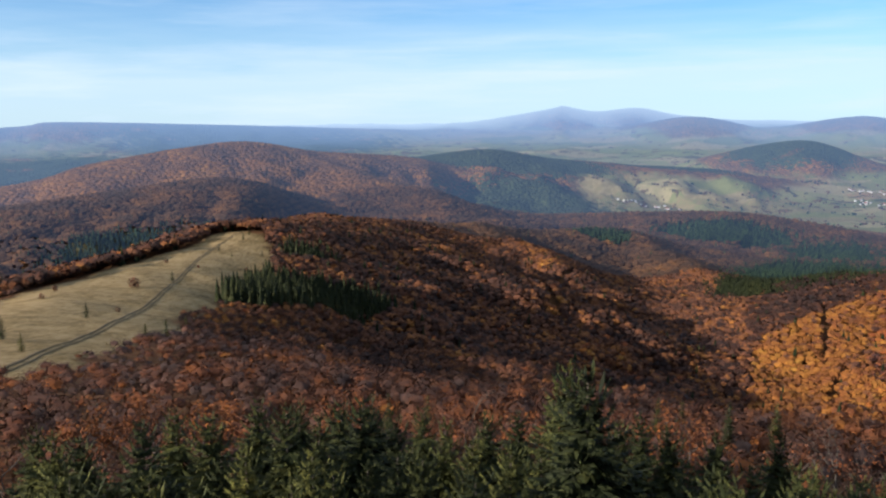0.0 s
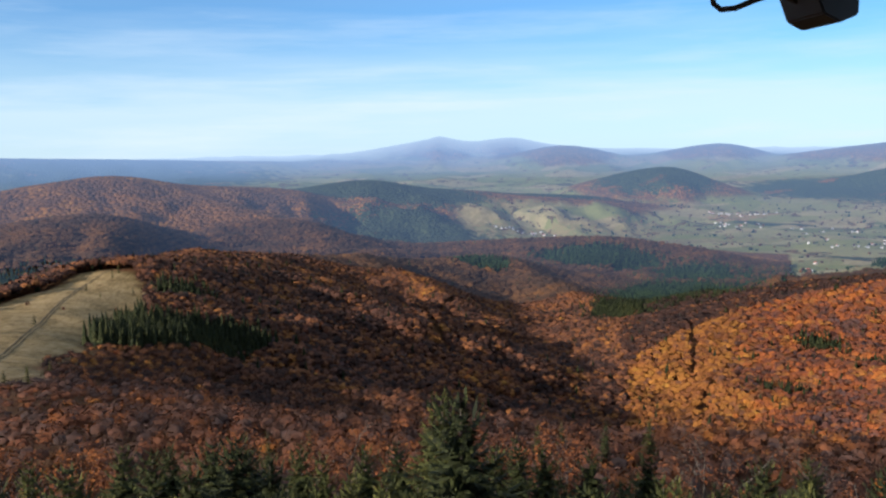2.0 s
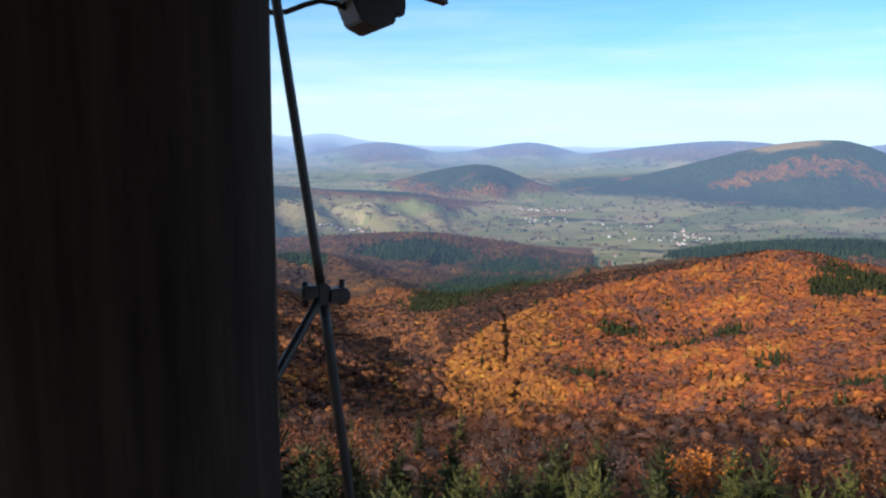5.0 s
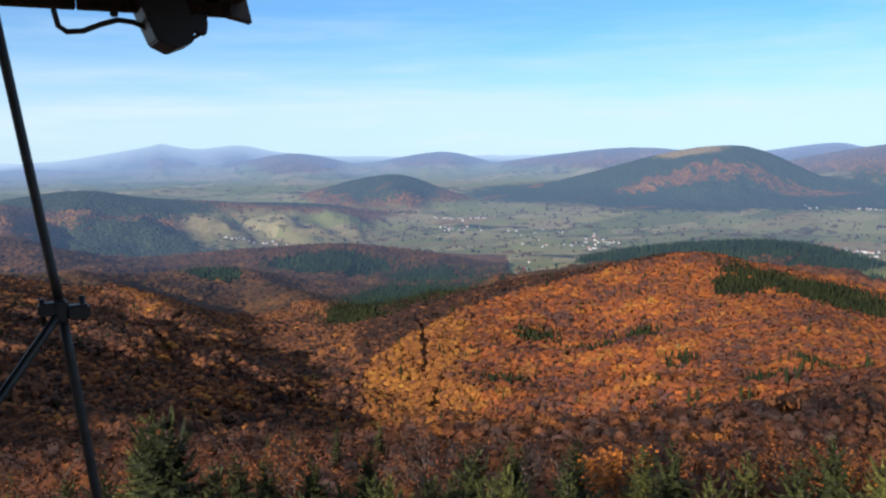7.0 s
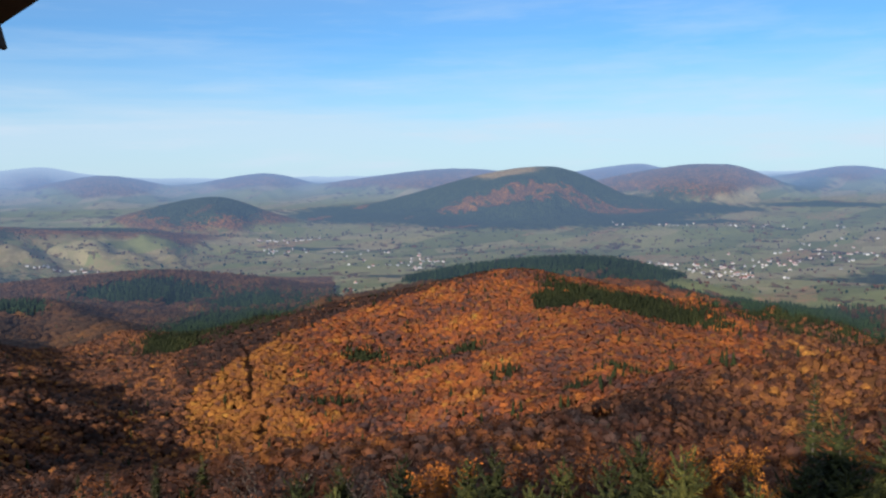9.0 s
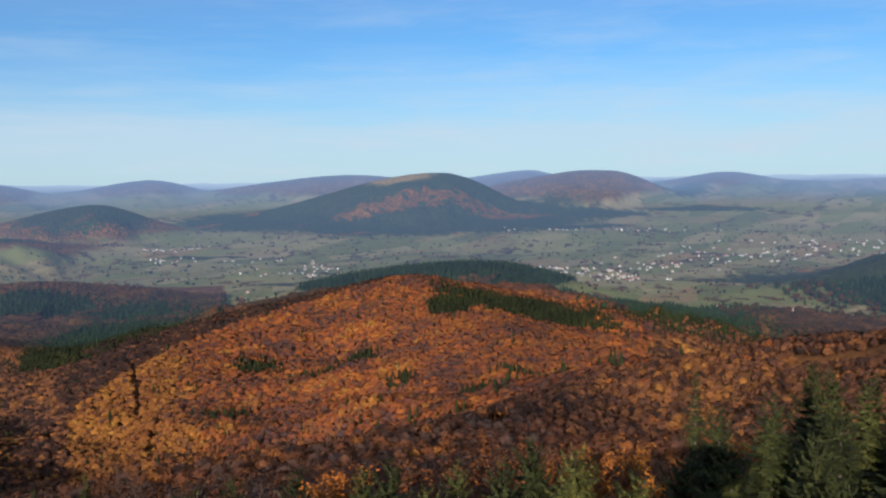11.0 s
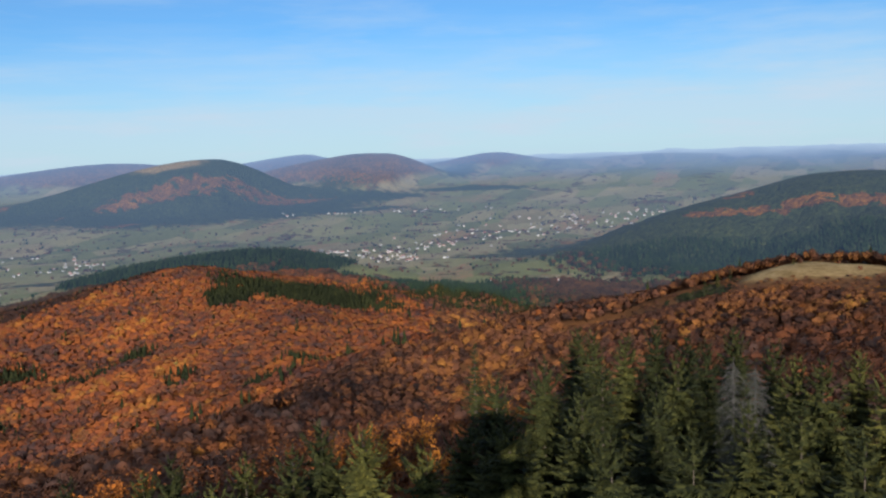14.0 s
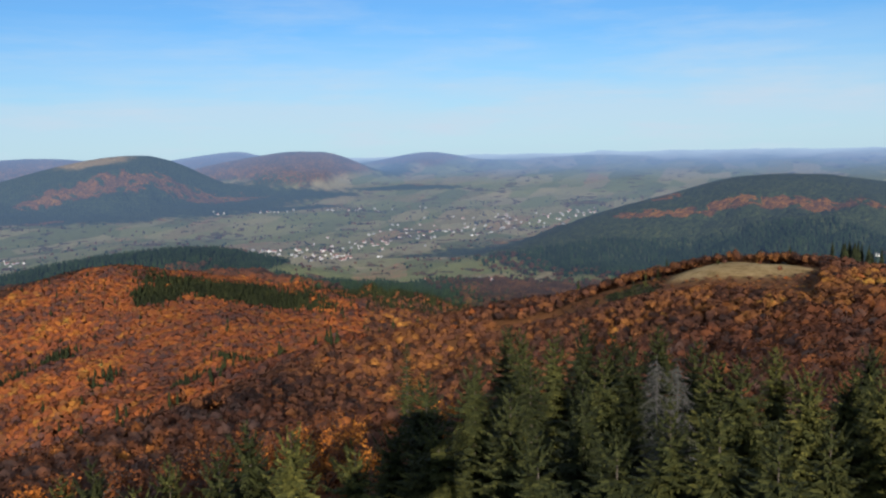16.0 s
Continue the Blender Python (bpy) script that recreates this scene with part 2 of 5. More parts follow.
M_LAND = land_material("hill_ground", False)
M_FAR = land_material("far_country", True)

# ---------------------------------------------------------------- the lie of the land
# Heights are kept below the eye (minus); a ridge is a line of crest points: bearing, distance, angle above the level.
def crest(points, trees=0.0):
    out = []
    for az, r, el in points:
        a = radians(az)
        out.append((r * math.sin(a), r * math.cos(a), r * math.tan(radians(el)) - trees))
    return out


def smooth_line(pts, n=6):
    p = np.array([pts[0], *pts, pts[-1]], float)
    out = []
    for i in range(1, len(p) - 2):
        for s in np.linspace(0, 1, n, endpoint=False):
            a, b, c, d = p[i - 1], p[i], p[i + 1], p[i + 2]
            out.append(0.5 * (2 * b + (c - a) * s + (2 * a - 5 * b + 4 * c - d) * s * s + (3 * b - a - 3 * c + d) * s ** 3))
    out.append(p[-2])
    return np.array(out)


FOOT = (0.0, 0.0, -22.0)
MEADOW_RIDGE = crest([(-44, 100, -18.5), (-33, 230, -13.0), (-25, 400, -10.9), (-18, 590, -9.2), (-13.3, 750, -8.0)])
WOOD_CREST = crest([(-13.3, 750, -8.0)]) + crest([(-8, 1050, -6.9), (-1.3, 1350, -7.4), (6.5, 1500, -8.0), (12.2, 1600, -7.9), (17, 1650, -9.3)], 9)
SHADY_SPUR = crest([(-8.3, 1000, -7.0), (-6.4, 870, -8.5), (-5.3, 740, -10.7), (-3.3, 710, -11.4), (0.6, 720, -12.4), (4.6, 735, -13.1), (8.0, 735, -14.6)], 8)
UPPER_SPUR = crest([(2.6, 1400, -7.7), (6.5, 1200, -9.3), (8.5, 1060, -10.8), (10.0, 1000, -11.9), (11.0, 960, -12.9)], 8)
END_SPUR = crest([(13.3, 1580, -8.6), (16.0, 1380, -9.7), (18.9, 1240, -10.9), (20.0, 1150, -12.4)], 8)
# the near shoulder of the summit, behind which the ground drops into the valley
BROW = crest([(-34, 110, -17.2), (-19, 120, -17.4), (-11, 125, -18.0), (0.5, 130, -19.1), (8.6, 135, -19.5), (16, 140, -20.0), (21, 145, -20.3), (28, 155, -19.4), (35, 170, -18.8),
              (42, 200, -18.1), (47.4, 235, -17.3), (50.4, 270, -16.6), (54, 330, -15.6), (56.7, 400, -14.9), (61, 430, -13.7)], 4.5)
EAST_RIDGE = crest([(104, 100, -17.0), (99, 240, -11.2), (90, 385, -8.6), (91, 450, -9.0), (96, 560, -9.2)])
EAST_SPUR = crest([(90, 390, -8.7), (84.5, 395, -8.1), (81, 405, -9.0), (77.6, 410, -9.8), (73.8, 420, -10.9), (67, 425, -12.0), (61, 430, -13.8)])
GOLD_HILL = crest([(19.9, 740, -16.0), (25.5, 870, -12.5), (31, 1000, -10.35), (37, 1100, -8.8), (44, 1200, -7.3), (46.6, 1240, -7.9),
                   (50.3, 1320, -8.9), (58, 1430, -11.3)], 9)
SADDLE = crest([(46, 1200, -8.2), (49, 900, -11.0), (51.0, 700, -14.2), (53, 560, -17.0)], 9)
SPRUCE_RIDGE = crest([(30, 1700, -9.5), (36.3, 1730, -7.6), (42.5, 1750, -6.65), (48.4, 1750, -6.35), (52.2, 1760, -6.8), (58, 1780, -8.3), (65, 1800, -9.8)], 9)
# name: crest, rounding, slope
RIDGES = [
    (MEADOW_RIDGE, 60, 0.39), (WOOD_CREST, 60, 0.36), (SHADY_SPUR, 14, 0.56), (UPPER_SPUR, 14, 0.46), (END_SPUR, 16, 0.42), (BROW, 18, 0.5), (EAST_RIDGE, 50, 0.42), (EAST_SPUR, 22, 0.36),
    (GOLD_HILL, 45, 0.24), (SADDLE, 60, 0.2), (SPRUCE_RIDGE, 60, 0.35), ([FOOT, (1.0, 0.0, -22.0)], 150, 0.60),
    (crest([(-44, 2250, -5.5), (-28, 2300, -4.2), (-23, 2300, -3.0), (-16.2, 2350, -1.95), (-12.6, 2400, -1.75), (-8.5, 2450, -2.45),
            (-1.3, 2600, -3.1), (4, 2600, -5.2)]), 90, 0.34),
    (crest([(-44, 1700, -7.2), (-28, 1750, -5.75), (-21.6, 1800, -5.05), (-14.5, 1850, -4.4), (-10, 1850, -5.7), (-7, 1780, -7.6)]), 70, 0.3),
    (crest([(-9, 2300, -3.2), (-4, 2050, -4.6), (0, 1900, -6.0), (3, 1800, -7.4)]), 50, 0.33),
    (crest([(-1.6, 2800, -2.95), (3, 2800, -2.45), (6.8, 2850, -3.0), (11.4, 2900, -3.6), (14, 2900, -5)]), 70, 0.34),
    (crest([(9, 2750, -4.6), (11.7, 2900, -3.6), (19.3, 3000, -3.9), (23, 3000, -5)]), 60, 0.25),
    (crest([(0, 2000, -7.8), (2.6, 2000, -6.9), (8.4, 2020, -6.7), (18.3, 2020, -6.35), (22.8, 2000, -6.8), (28.3, 1900, -8.3), (30, 1850, -9.5)], 6), 50, 0.24),
    (crest([(64, 1850, -9.3), (70, 2000, -7.4), (76.8, 2150, -4.8), (81.2, 2250, -3.5), (85, 2300, -2.45), (89.7, 2350, -2.3), (93.4, 2400, -2.75),
            (104, 2500, -4)]), 90, 0.36),
    (crest([(15, 3500, -3.9), (17.8, 3500, -2.9), (23.1, 3500, -1.9), (26.6, 3500, -2.9), (30, 3500, -4.3)]), 80, 0.4),
    (crest([(28.7, 3850, -3.9), (34.2, 3900, -2.6), (41.1, 3980, -0.8), (45, 4000, -0.28), (47.7, 4000, -0.7), (52.3, 3950, -2.9), (58, 3850, -4.5)]), 60, 0.42),
    (crest([(46, 4300, -2.2), (49.6, 4350, -1.13), (54.2, 4350, -0.36), (56.4, 4350, -0.28), (58.3, 4350, -0.5), (61.6, 4300, -1.85), (65, 4250, -2.8)]), 60, 0.42),
    (crest([(10.5, 4550, -1.6), (16.3, 4550, -0.4), (21, 4550, -1.3)]), 50, 0.4),
    (crest([(20.5, 4600, -1.4), (26.5, 4600, -0.44), (30.3, 4600, -1.35)]), 50, 0.4),
    (crest([(28.5, 4500, -1.7), (31, 4500, -1.16), (37.3, 4520, -0.42), (41.1, 4530, -0.41), (46, 4540, -1.0)]), 50, 0.4),
    (crest([(45, 4700, -1.2), (47.3, 4700, -0.72), (51.5, 4700, -0.2), (53.4, 4700, -0.5), (57, 4700, -1.1)]), 40, 0.4),
    (crest([(58, 4620, -1.6), (61.2, 4620, -1.0), (64.7, 4620, -0.5), (68.5, 4620, -1.15), (72.5, 4620, -1.5)]), 50, 0.4),
    (crest([(71, 4700, -1.35), (75, 4700, -0.95), (79, 4700, -1.2)]), 40, 0.4),
    (crest([(-44, 4600, -1.2), (-27.6, 4600, -0.66), (-24.5, 4600, -0.37), (-14.7, 4620, -0.67), (-8.5, 4640, -0.93), (-1.2, 4650, -1.28), (6, 4650, -1.8)]), 50, 0.4),
    (crest([(1, 4860, -0.85), (4.5, 4860, -0.3), (7.2, 4860, 0.15), (8.1, 4860, 0.36), (9.0, 4860, 0.18), (10.5, 4860, -0.02), (13.1, 4860, 0.18), (15.6, 4860, -0.3), (19.1, 4860, -0.67), (24, 4860, -1.0)]), 30, 0.4),
]
# the brook between the shady slope and the golden hill
BROOK = smooth_line(crest([(11, 300, -28.0), (17.0, 420, -25.0), (19.8, 540, -22.0), (20.8, 660, -19.4), (21.0, 760, -17.8), (20.6, 880, -16.0), (21, 1050, -14.2), (24, 1350, -11.6), (27, 1700, -9.6)]))
SIDE_GLEN = smooth_line(crest([(-14, 330, -20.8), (-5, 400, -23.0), (4, 480, -24.5), (13, 560, -24.0), (19.8, 680, -20.6)]))
LINES = [(smooth_line(pts), w, k) for pts, w, k in RIDGES]
BASE_R = [0, 500, 800, 1200, 1600, 2000, 2900]
BASE_Z = [-190, -228, -250, -268, -280, -286, -289]


def to_line(X, Y, line):
    """The distance to a line in the plan, the height of the line there, and the side (+: to the right of its way)."""
    best = np.full(X.shape, 1e9)
    zc = np.zeros(X.shape)
    side = np.zeros(X.shape)
    for a, b in zip(line[:-1], line[1:]):
        dx, dy = b[0] - a[0], b[1] - a[1]
        s = np.clip(((X - a[0]) * dx + (Y - a[1]) * dy) / (dx * dx + dy * dy + 1e-9), 0, 1)
        ex, ey = X - a[0] - s * dx, Y - a[1] - s * dy
        d = np.hypot(ex, ey)
        m = d < best
        best = np.where(m, d, best)
        zc = np.where(m, a[2] + s * (b[2] - a[2]), zc)
        side = np.where(m, np.sign(ex * dy - ey * dx), side)
    return best, zc, side


WAVES = [(random.uniform(0, 2 * math.pi), random.uniform(0, 2 * math.pi), random.uniform(0.7, 1.3)) for _ in range(48)]


def roll_noise(X, Y, size, octaves=4, seed=0):
    """A soft rolling noise of about -1 to 1, whose largest swells are size metres apart."""
    out, amp, total = np.zeros(X.shape), 1.0, 0.0
    for o in range(octaves):
        f = 2 * math.pi / size * 2 ** o
        s = np.zeros(X.shape)
        for i in range(4):
            ang, ph, q = WAVES[(seed * 7 + o * 4 + i) % 48]
            s += np.sin(f * q * (X * math.cos(ang) + Y * math.sin(ang)) + ph + 1.3 * np.sin(f * 0.6 * (Y * math.cos(ang) - X * math.sin(ang)) + ph * 2))
        out += amp * s / 4
        total += amp
        amp *= 0.55
    return out / total * 1.6


def base_height(X, Y):
    r = np.hypot(X, Y)
    z = np.interp(r, BASE_R, BASE_Z)
    far = np.clip((r - 2900) / 2050, 0, 1)
    return np.where(r > 2900, r * np.tan(np.radians(-5.7 + 5.0 * far ** 0.8)), z)


def height(X, Y):
    """Ground height below the eye at places of the plan."""
    r = np.hypot(X, Y)
    soft = np.minimum(3 + 0.005 * r, 15)
    base = base_height(X, Y)
    swell = roll_noise(X, Y, 520, 4, 1)
    base = base + np.clip((r - 500) / 1500, 0, 1) * (10 + 4 * swell) * swell
    d, zb, side = to_line(X, Y, BROOK)
    az = np.degrees(np.arctan2(X, Y))
    east = np.clip((az - -3) / 11, 0, 1)
    d2, zb2, _ = to_line(X, Y, SIDE_GLEN)
    # the shelf that the slope flattens out to above the brook: lower before the spur than behind it
    fore = np.interp(az, [-14, -8, -3, 5, 12, 18], [12.5, 13.4, 14.8, 17.6, 19.0, 19.4])
    hind = np.interp(az, [-8, 0, 5, 10, 15, 20], [9.5, 11.0, 12.2, 13.6, 15.0, 16.0])
    shelf = -r * np.tan(np.radians(fore + (hind - fore) * np.clip((r - 700) / 150, 0, 1)))
    left = 0.0
    for dd, zz, steep, share in ((d, zb, 0.62, east), (d2, zb2, 0.60, 1 - east)):
        cap = np.maximum(8.0, shelf - zz)
        left = left + share * (zz + cap * (1 - np.exp(-steep * dd / cap)) - 0.5 * np.maximum(dd - 430, 0))
    left = left + 0.025 * np.clip((r - 230) / 160, 0, 1) * np.minimum(np.minimum(d, d2 + 60), 260) * roll_noise(X, Y, 210, 3, 2)
    right = np.minimum(zb + np.interp(r, [520, 720], [-0.25, 0.34]) * np.minimum(d, 170), base + 30)
    glen = np.where(side < 0, left, right)
    mix = np.clip((r - 1250) / 450, 0, 1) + np.clip((r - 800) / 200, 0, 1) * (side > 0)
    base = glen + (base - glen) * np.clip(mix, 0, 1)
    zs = [base]
    for line, w, k in LINES:
        d, zc, _ = to_line(X, Y, line)
        rough = 0.03 if k == 0.24 else 0.085
        zs.append(zc - k * (np.sqrt(d * d + w * w) - w) + np.clip((d - w * 0.3) / (2.0 * w), 0, 1) * rough * np.minimum(d, 260) * roll_noise(X, Y, 240, 3, 3))
    zs = np.array(zs)
    m = zs.max(0)
    z = m + soft * np.log(np.exp((zs - m) / soft).sum(0)) - soft * 0.25
    return z + np.clip(r / 400, 0, 1) * 1.0 * roll_noise(X, Y, 90, 3, 5)

# ---------------------------------------------------------------- land cover
def polar(X, Y):
    return np.degrees(np.arctan2(X, Y)), np.hypot(X, Y)


def blot(X, Y, az, r, across, along, turn=0.0):
    """A soft round blot: 1 in its middle, 0.5 at its edge. across and along the line of sight, in metres, turned in degrees."""
    a = radians(az)
    dx, dy = X - r * math.sin(a), Y - r * math.cos(a)
    b = radians(az + turn)
    u, v = dx * math.cos(b) - dy * math.sin(b), dx * math.sin(b) + dy * math.cos(b)
    return np.exp(-0.69 * ((u / across) ** 2 + (v / along) ** 2))


SPRUCE_WOODS = [   # bearing, distance, half width across and along, turn, share of spruce
    (-14.3, 445, 30, 26, 0, 1.3), (-11.2, 485, 38, 24, 0, 1.3), (-7.8, 520, 34, 22, 0, 1.2), (-9.5, 640, 30, 44, 0, 0.62), (-13, 700, 22, 34, 0, 0.45),
    (51.6, 1085, 118, 58, 32, 1.0), (47.0, 1130, 30, 40, 0, 0.8), (46.3, 1060, 26, 46, 0, 1.1), (53.5, 660, 50, 36, 0, 1.1), (43.5, 395, 22, 16, 0, 1.1), (41.5, 380, 24, 10, 0, 0.9),
    (24, 1400, 105, 230, 0, 1.0), (20.5, 1180, 60, 130, 0, 0.72), (19, 1850, 180, 100, 0, 0.8), (11, 1560, 60, 60, 0, 0.9), (26, 1750, 150, 160, 0, 0.7),
    (44, 1770, 370, 120, 0, 1.2), (57, 1680, 260, 200, 0, 1.0), (62, 1450, 170, 300, 0, 0.8), (37, 1640, 160, 130, 0, 0.9), (30, 1520, 70, 140, 0, 0.85),
    (33, 880, 25, 28, 0, 0.75), (37, 820, 29, 22, 0, 0.75), (40, 880, 20, 28, 0, 0.75), (31, 720, 22, 16, 0, 0.6), (43, 740, 16, 22, 0, 0.7), (48, 560, 14, 20, 0, 0.75),
    (78.5, 385, 14, 16, 0, 0.9), (92, 420, 9, 12, 0, 0.9),
    (-20, 1500, 160, 90, 0, 0.9), (-26, 3500, 900, 700, 0, 0.9), (-12, 4250, 900, 500, 0, 0.85), (-27, 1350, 120, 90, 0, 0.7), (3, 2750, 420, 160, 0, 1.0), (7, 2350, 330, 260, 0, 0.8), (14, 2950, 320, 70, 0, 0.9),
    (21, 2450, 60, 60, 0, 0.9), (22.5, 3420, 260, 200, 0, 0.9), (44, 3680, 760, 400, 0, 1.3), (33, 3700, 420, 300, 0, 0.9), (56, 3750, 300, 180, 0, 0.9),
    (63, 3900, 330, 90, 0, 0.9), (53.5, 3430, 330, 55, 0, 1.1), (50, 3340, 150, 40, 0, 1.0), (61.9, 2150, 120, 36, 0, 1.0), (40, 3300, 120, 40, 0, 0.9), (30, 2900, 160, 30, 0, 0.9), (35, 2150, 120, 50, 0, 0.8), (84, 2200, 660, 480, 0, 1.15), (73, 2150, 420, 90, 0, 1.0), (68, 2250, 160, 60, 0, 0.9), (62, 4350, 160, 200, 0, 0.8),
]


def cover(X, Y, Z):
    """Meadow, field and spruce share, each from 0 to 1."""
    az, r = polar(X, Y)
    ragged = roll_noise(X, Y, 46, 4, 2)
    d, _, side = to_line(X, Y, LINES[0][0])
    east = np.interp(r, [140, 160, 181, 255, 407, 560, 700, 760], [-33, -27.5, -24, -18.7, -15.2, -11.3, -11.6, -13.2])
    meadow = np.clip(((east - az) * r / 57.3 + 7 * ragged) / 4, 0, 1) * ((side > 0) | (d < 26 + 10 * ragged)) * np.clip((r - 140) / 12, 0, 1) * np.clip((765 - r) / 15, 0, 1)
    d2, _, _ = to_line(X, Y, LINES[5][0])
    meadow = np.maximum(meadow, np.clip((11 + 3 * ragged - d2) / 3, 0, 1) * (az > 68) * (az < 84))
    meadow = np.maximum(meadow, np.clip((blot(X, Y, 85.6, 388, 30, 26, 10) + 0.12 * ragged - 0.45) * 6, 0, 1))
    meadow = np.maximum(meadow, np.clip((blot(X, Y, 49.2, 272, 8, 20) + 0.1 * ragged - 0.45) * 6, 0, 1))
    meadow = np.maximum(meadow, np.clip((blot(X, Y, 47.5, 1170, 13, 28) + 0.1 * ragged - 0.45) * 6, 0, 1))
    bald = np.clip((blot(X, Y, 43.0, 3960, 150, 75) + 0.1 * ragged - 0.4) * 5, 0, 1)
    meadow = np.maximum(meadow, bald)
    low = Z - base_height(X, Y)
    lim = 34 + 18 * roll_noise(X, Y, 700, 3, 4)
    field = np.clip((lim - low) / 10, 0, 1) * np.clip((r - 1620 - 70 * ragged) / 60, 0, 1)
    field = field * np.where((az < 31) & (r < 2200), np.clip((roll_noise(X, Y, 300, 3, 1) - 0.8) * 6, 0, 1), 1.0)
    for a, rr, u, v in ((14, 2650, 230, 170), (20, 2620, 330, 230), (11, 2560, 90, 120)):
        field = np.maximum(field, np.clip((blot(X, Y, a, rr, u, v) + 0.1 * ragged - 0.45) * 7, 0, 1))
    con = 0.12 * roll_noise(X, Y, 160, 3, 6) + 0.10
    for a, rr, u, v, turn, share in SPRUCE_WOODS:
        b = share * blot(X, Y, a, rr, u, v, turn)
        con = np.maximum(con, b)
        if rr > 1900:
            field = field * (1 - np.clip((b + 0.18 * ragged - 0.5) * 8, 0, 1))
    for a, rr, u, v in ((42.6, 3690, 190, 60), (47.6, 3730, 230, 55), (40.0, 3640, 90, 34), (50.2, 3690, 110, 36), (44.6, 3600, 80, 26), (85, 2110, 170, 22), (92.5, 2110, 150, 24), (79, 2110, 50, 18), (80.5, 2230, 40, 30)):
        con = con - 1.5 * np.clip(blot(X, Y, a, rr, u, v) * (0.75 + 1.1 * roll_noise(X, Y, 60, 4, 3)), 0, 1)
    con = np.where((r > 3200) | ((r > 1950) & (az > 62)), con - 0.8 * np.clip(roll_noise(X, Y, 330, 4, 0) - 0.35, 0, 1), con)
    return meadow, field * (1 - meadow), np.clip(con, 0, 1)


RIDES = [smooth_line(crest(p)) for p in ([(9.6, 1150, -10), (8.4, 1050, -10), (6.8, 900, -11), (6.7, 820, -12), (7.9, 720, -14)],
                                         [(25.0, 920, -13), (25.3, 800, -14), (25.0, 760, -15)], [(26.6, 740, -15), (25.8, 680, -16), (26.5, 620, -17)])]
TRACK = smooth_line(crest([(-40, 110, -19), (-29, 175, -16.6), (-22.3, 290, -14.5), (-18.2, 470, -11.6), (-15.9, 640, -9.2), (-13.7, 755, -8)]))


def sheet(name, radii, bearings, material, wrap):
    A, R = np.meshgrid(np.radians(bearings), radii, indexing="ij")
    X, Y = R * np.sin(A), R * np.cos(A)
    Z = height(X, Y)
    n, m = X.shape
    me = bpy.data.meshes.new(name)
    i = np.arange(n if wrap else n - 1)[:, None]
    j = np.arange(m - 1)[None, :]
    i2 = (i + 1) % n
    quads = np.stack([i * m + j, i2 * m + j, i2 * m + j + 1, i * m + j + 1], -1)[..., ::-1].reshape(-1, 4)
    fill(me, np.stack([X, Y, Z + EYE], -1).reshape(-1, 3), quads)
    for key, val in zip(("meadow", "field", "conifer"), cover(X, Y, Z)):
        me.attributes.new(key, "FLOAT", "POINT").data.foreach_set("value", val.ravel().astype(np.float32))
    me.materials.append(material)
    ob = new(name, me)
    return ob, X, Y, Z


def fill(me, verts, polys, smooth=True):
    """Vertices and equal-sided polygons into a mesh."""
    polys = np.asarray(polys)
    me.vertices.add(len(verts))
    me.vertices.foreach_set("co", np.ascontiguousarray(verts, dtype=np.float32).ravel())
    n, k = polys.shape
    me.loops.add(n * k)
    me.loops.foreach_set("vertex_index", np.ascontiguousarray(polys, dtype=np.int32).ravel())
    me.polygons.add(n)
    me.polygons.foreach_set("loop_start", np.arange(0, n * k, k, dtype=np.int32))
    me.polygons.foreach_set("loop_total", np.full(n, k, dtype=np.int32))
    me.polygons.foreach_set("use_smooth", np.full(n, smooth))
    me.update(calc_edges=True)
    me.validate()


FINE = np.concatenate([np.arange(-50, 106, 0.33), np.arange(106, 310, 2.0)])
NEAR_R = np.concatenate([[0.5], np.exp(np.linspace(math.log(4), math.log(100), 36, endpoint=False)), np.exp(np.linspace(math.log(100), math.log(1600), 226))])
FAR_R = np.concatenate([np.exp(np.linspace(math.log(1600), math.log(4400), 150, endpoint=False)), np.linspace(4400, 4930, 60)])
ground, GX, GY, GZ = sheet("ground", NEAR_R, FINE, M_LAND, True)
tagged(ground, "wooded mountain slopes with pale autumn meadows", "ground", kind="structure")
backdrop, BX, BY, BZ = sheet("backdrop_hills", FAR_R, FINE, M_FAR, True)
tagged(backdrop, "far hazy valley fields and forested mountains", "hills", kind="structure")

def on_sheet(x, y):
    """Height of the near ground's mesh."""
    a, r = math.degrees(math.atan2(x, y)), math.hypot(x, y)
    i = int(np.searchsorted(FINE, a)) - 1
    j = int(np.searchsorted(NEAR_R, r)) - 1
    u, v = (a - FINE[i]) / (FINE[i + 1] - FINE[i]), (r - NEAR_R[j]) / (NEAR_R[j + 1] - NEAR_R[j])
    return GZ[i, j] * (1 - u) * (1 - v) + GZ[i + 1, j] * u * (1 - v) + GZ[i, j + 1] * (1 - u) * v + GZ[i + 1, j + 1] * u * v


def track_material():
    k = Nodes("worn_earth")
    n, m = k.noise(1.6, 5.0), k.noise(0.25, 4.0)
    k.bump(n, 0.6, 0.1)
    return k.done(k.mix(m, k.mix(n, (0.030, 0.020, 0.011), (0.075, 0.050, 0.026)), k.mix(n, (0.07, 0.048, 0.024), (0.15, 0.11, 0.062))), 0.95)


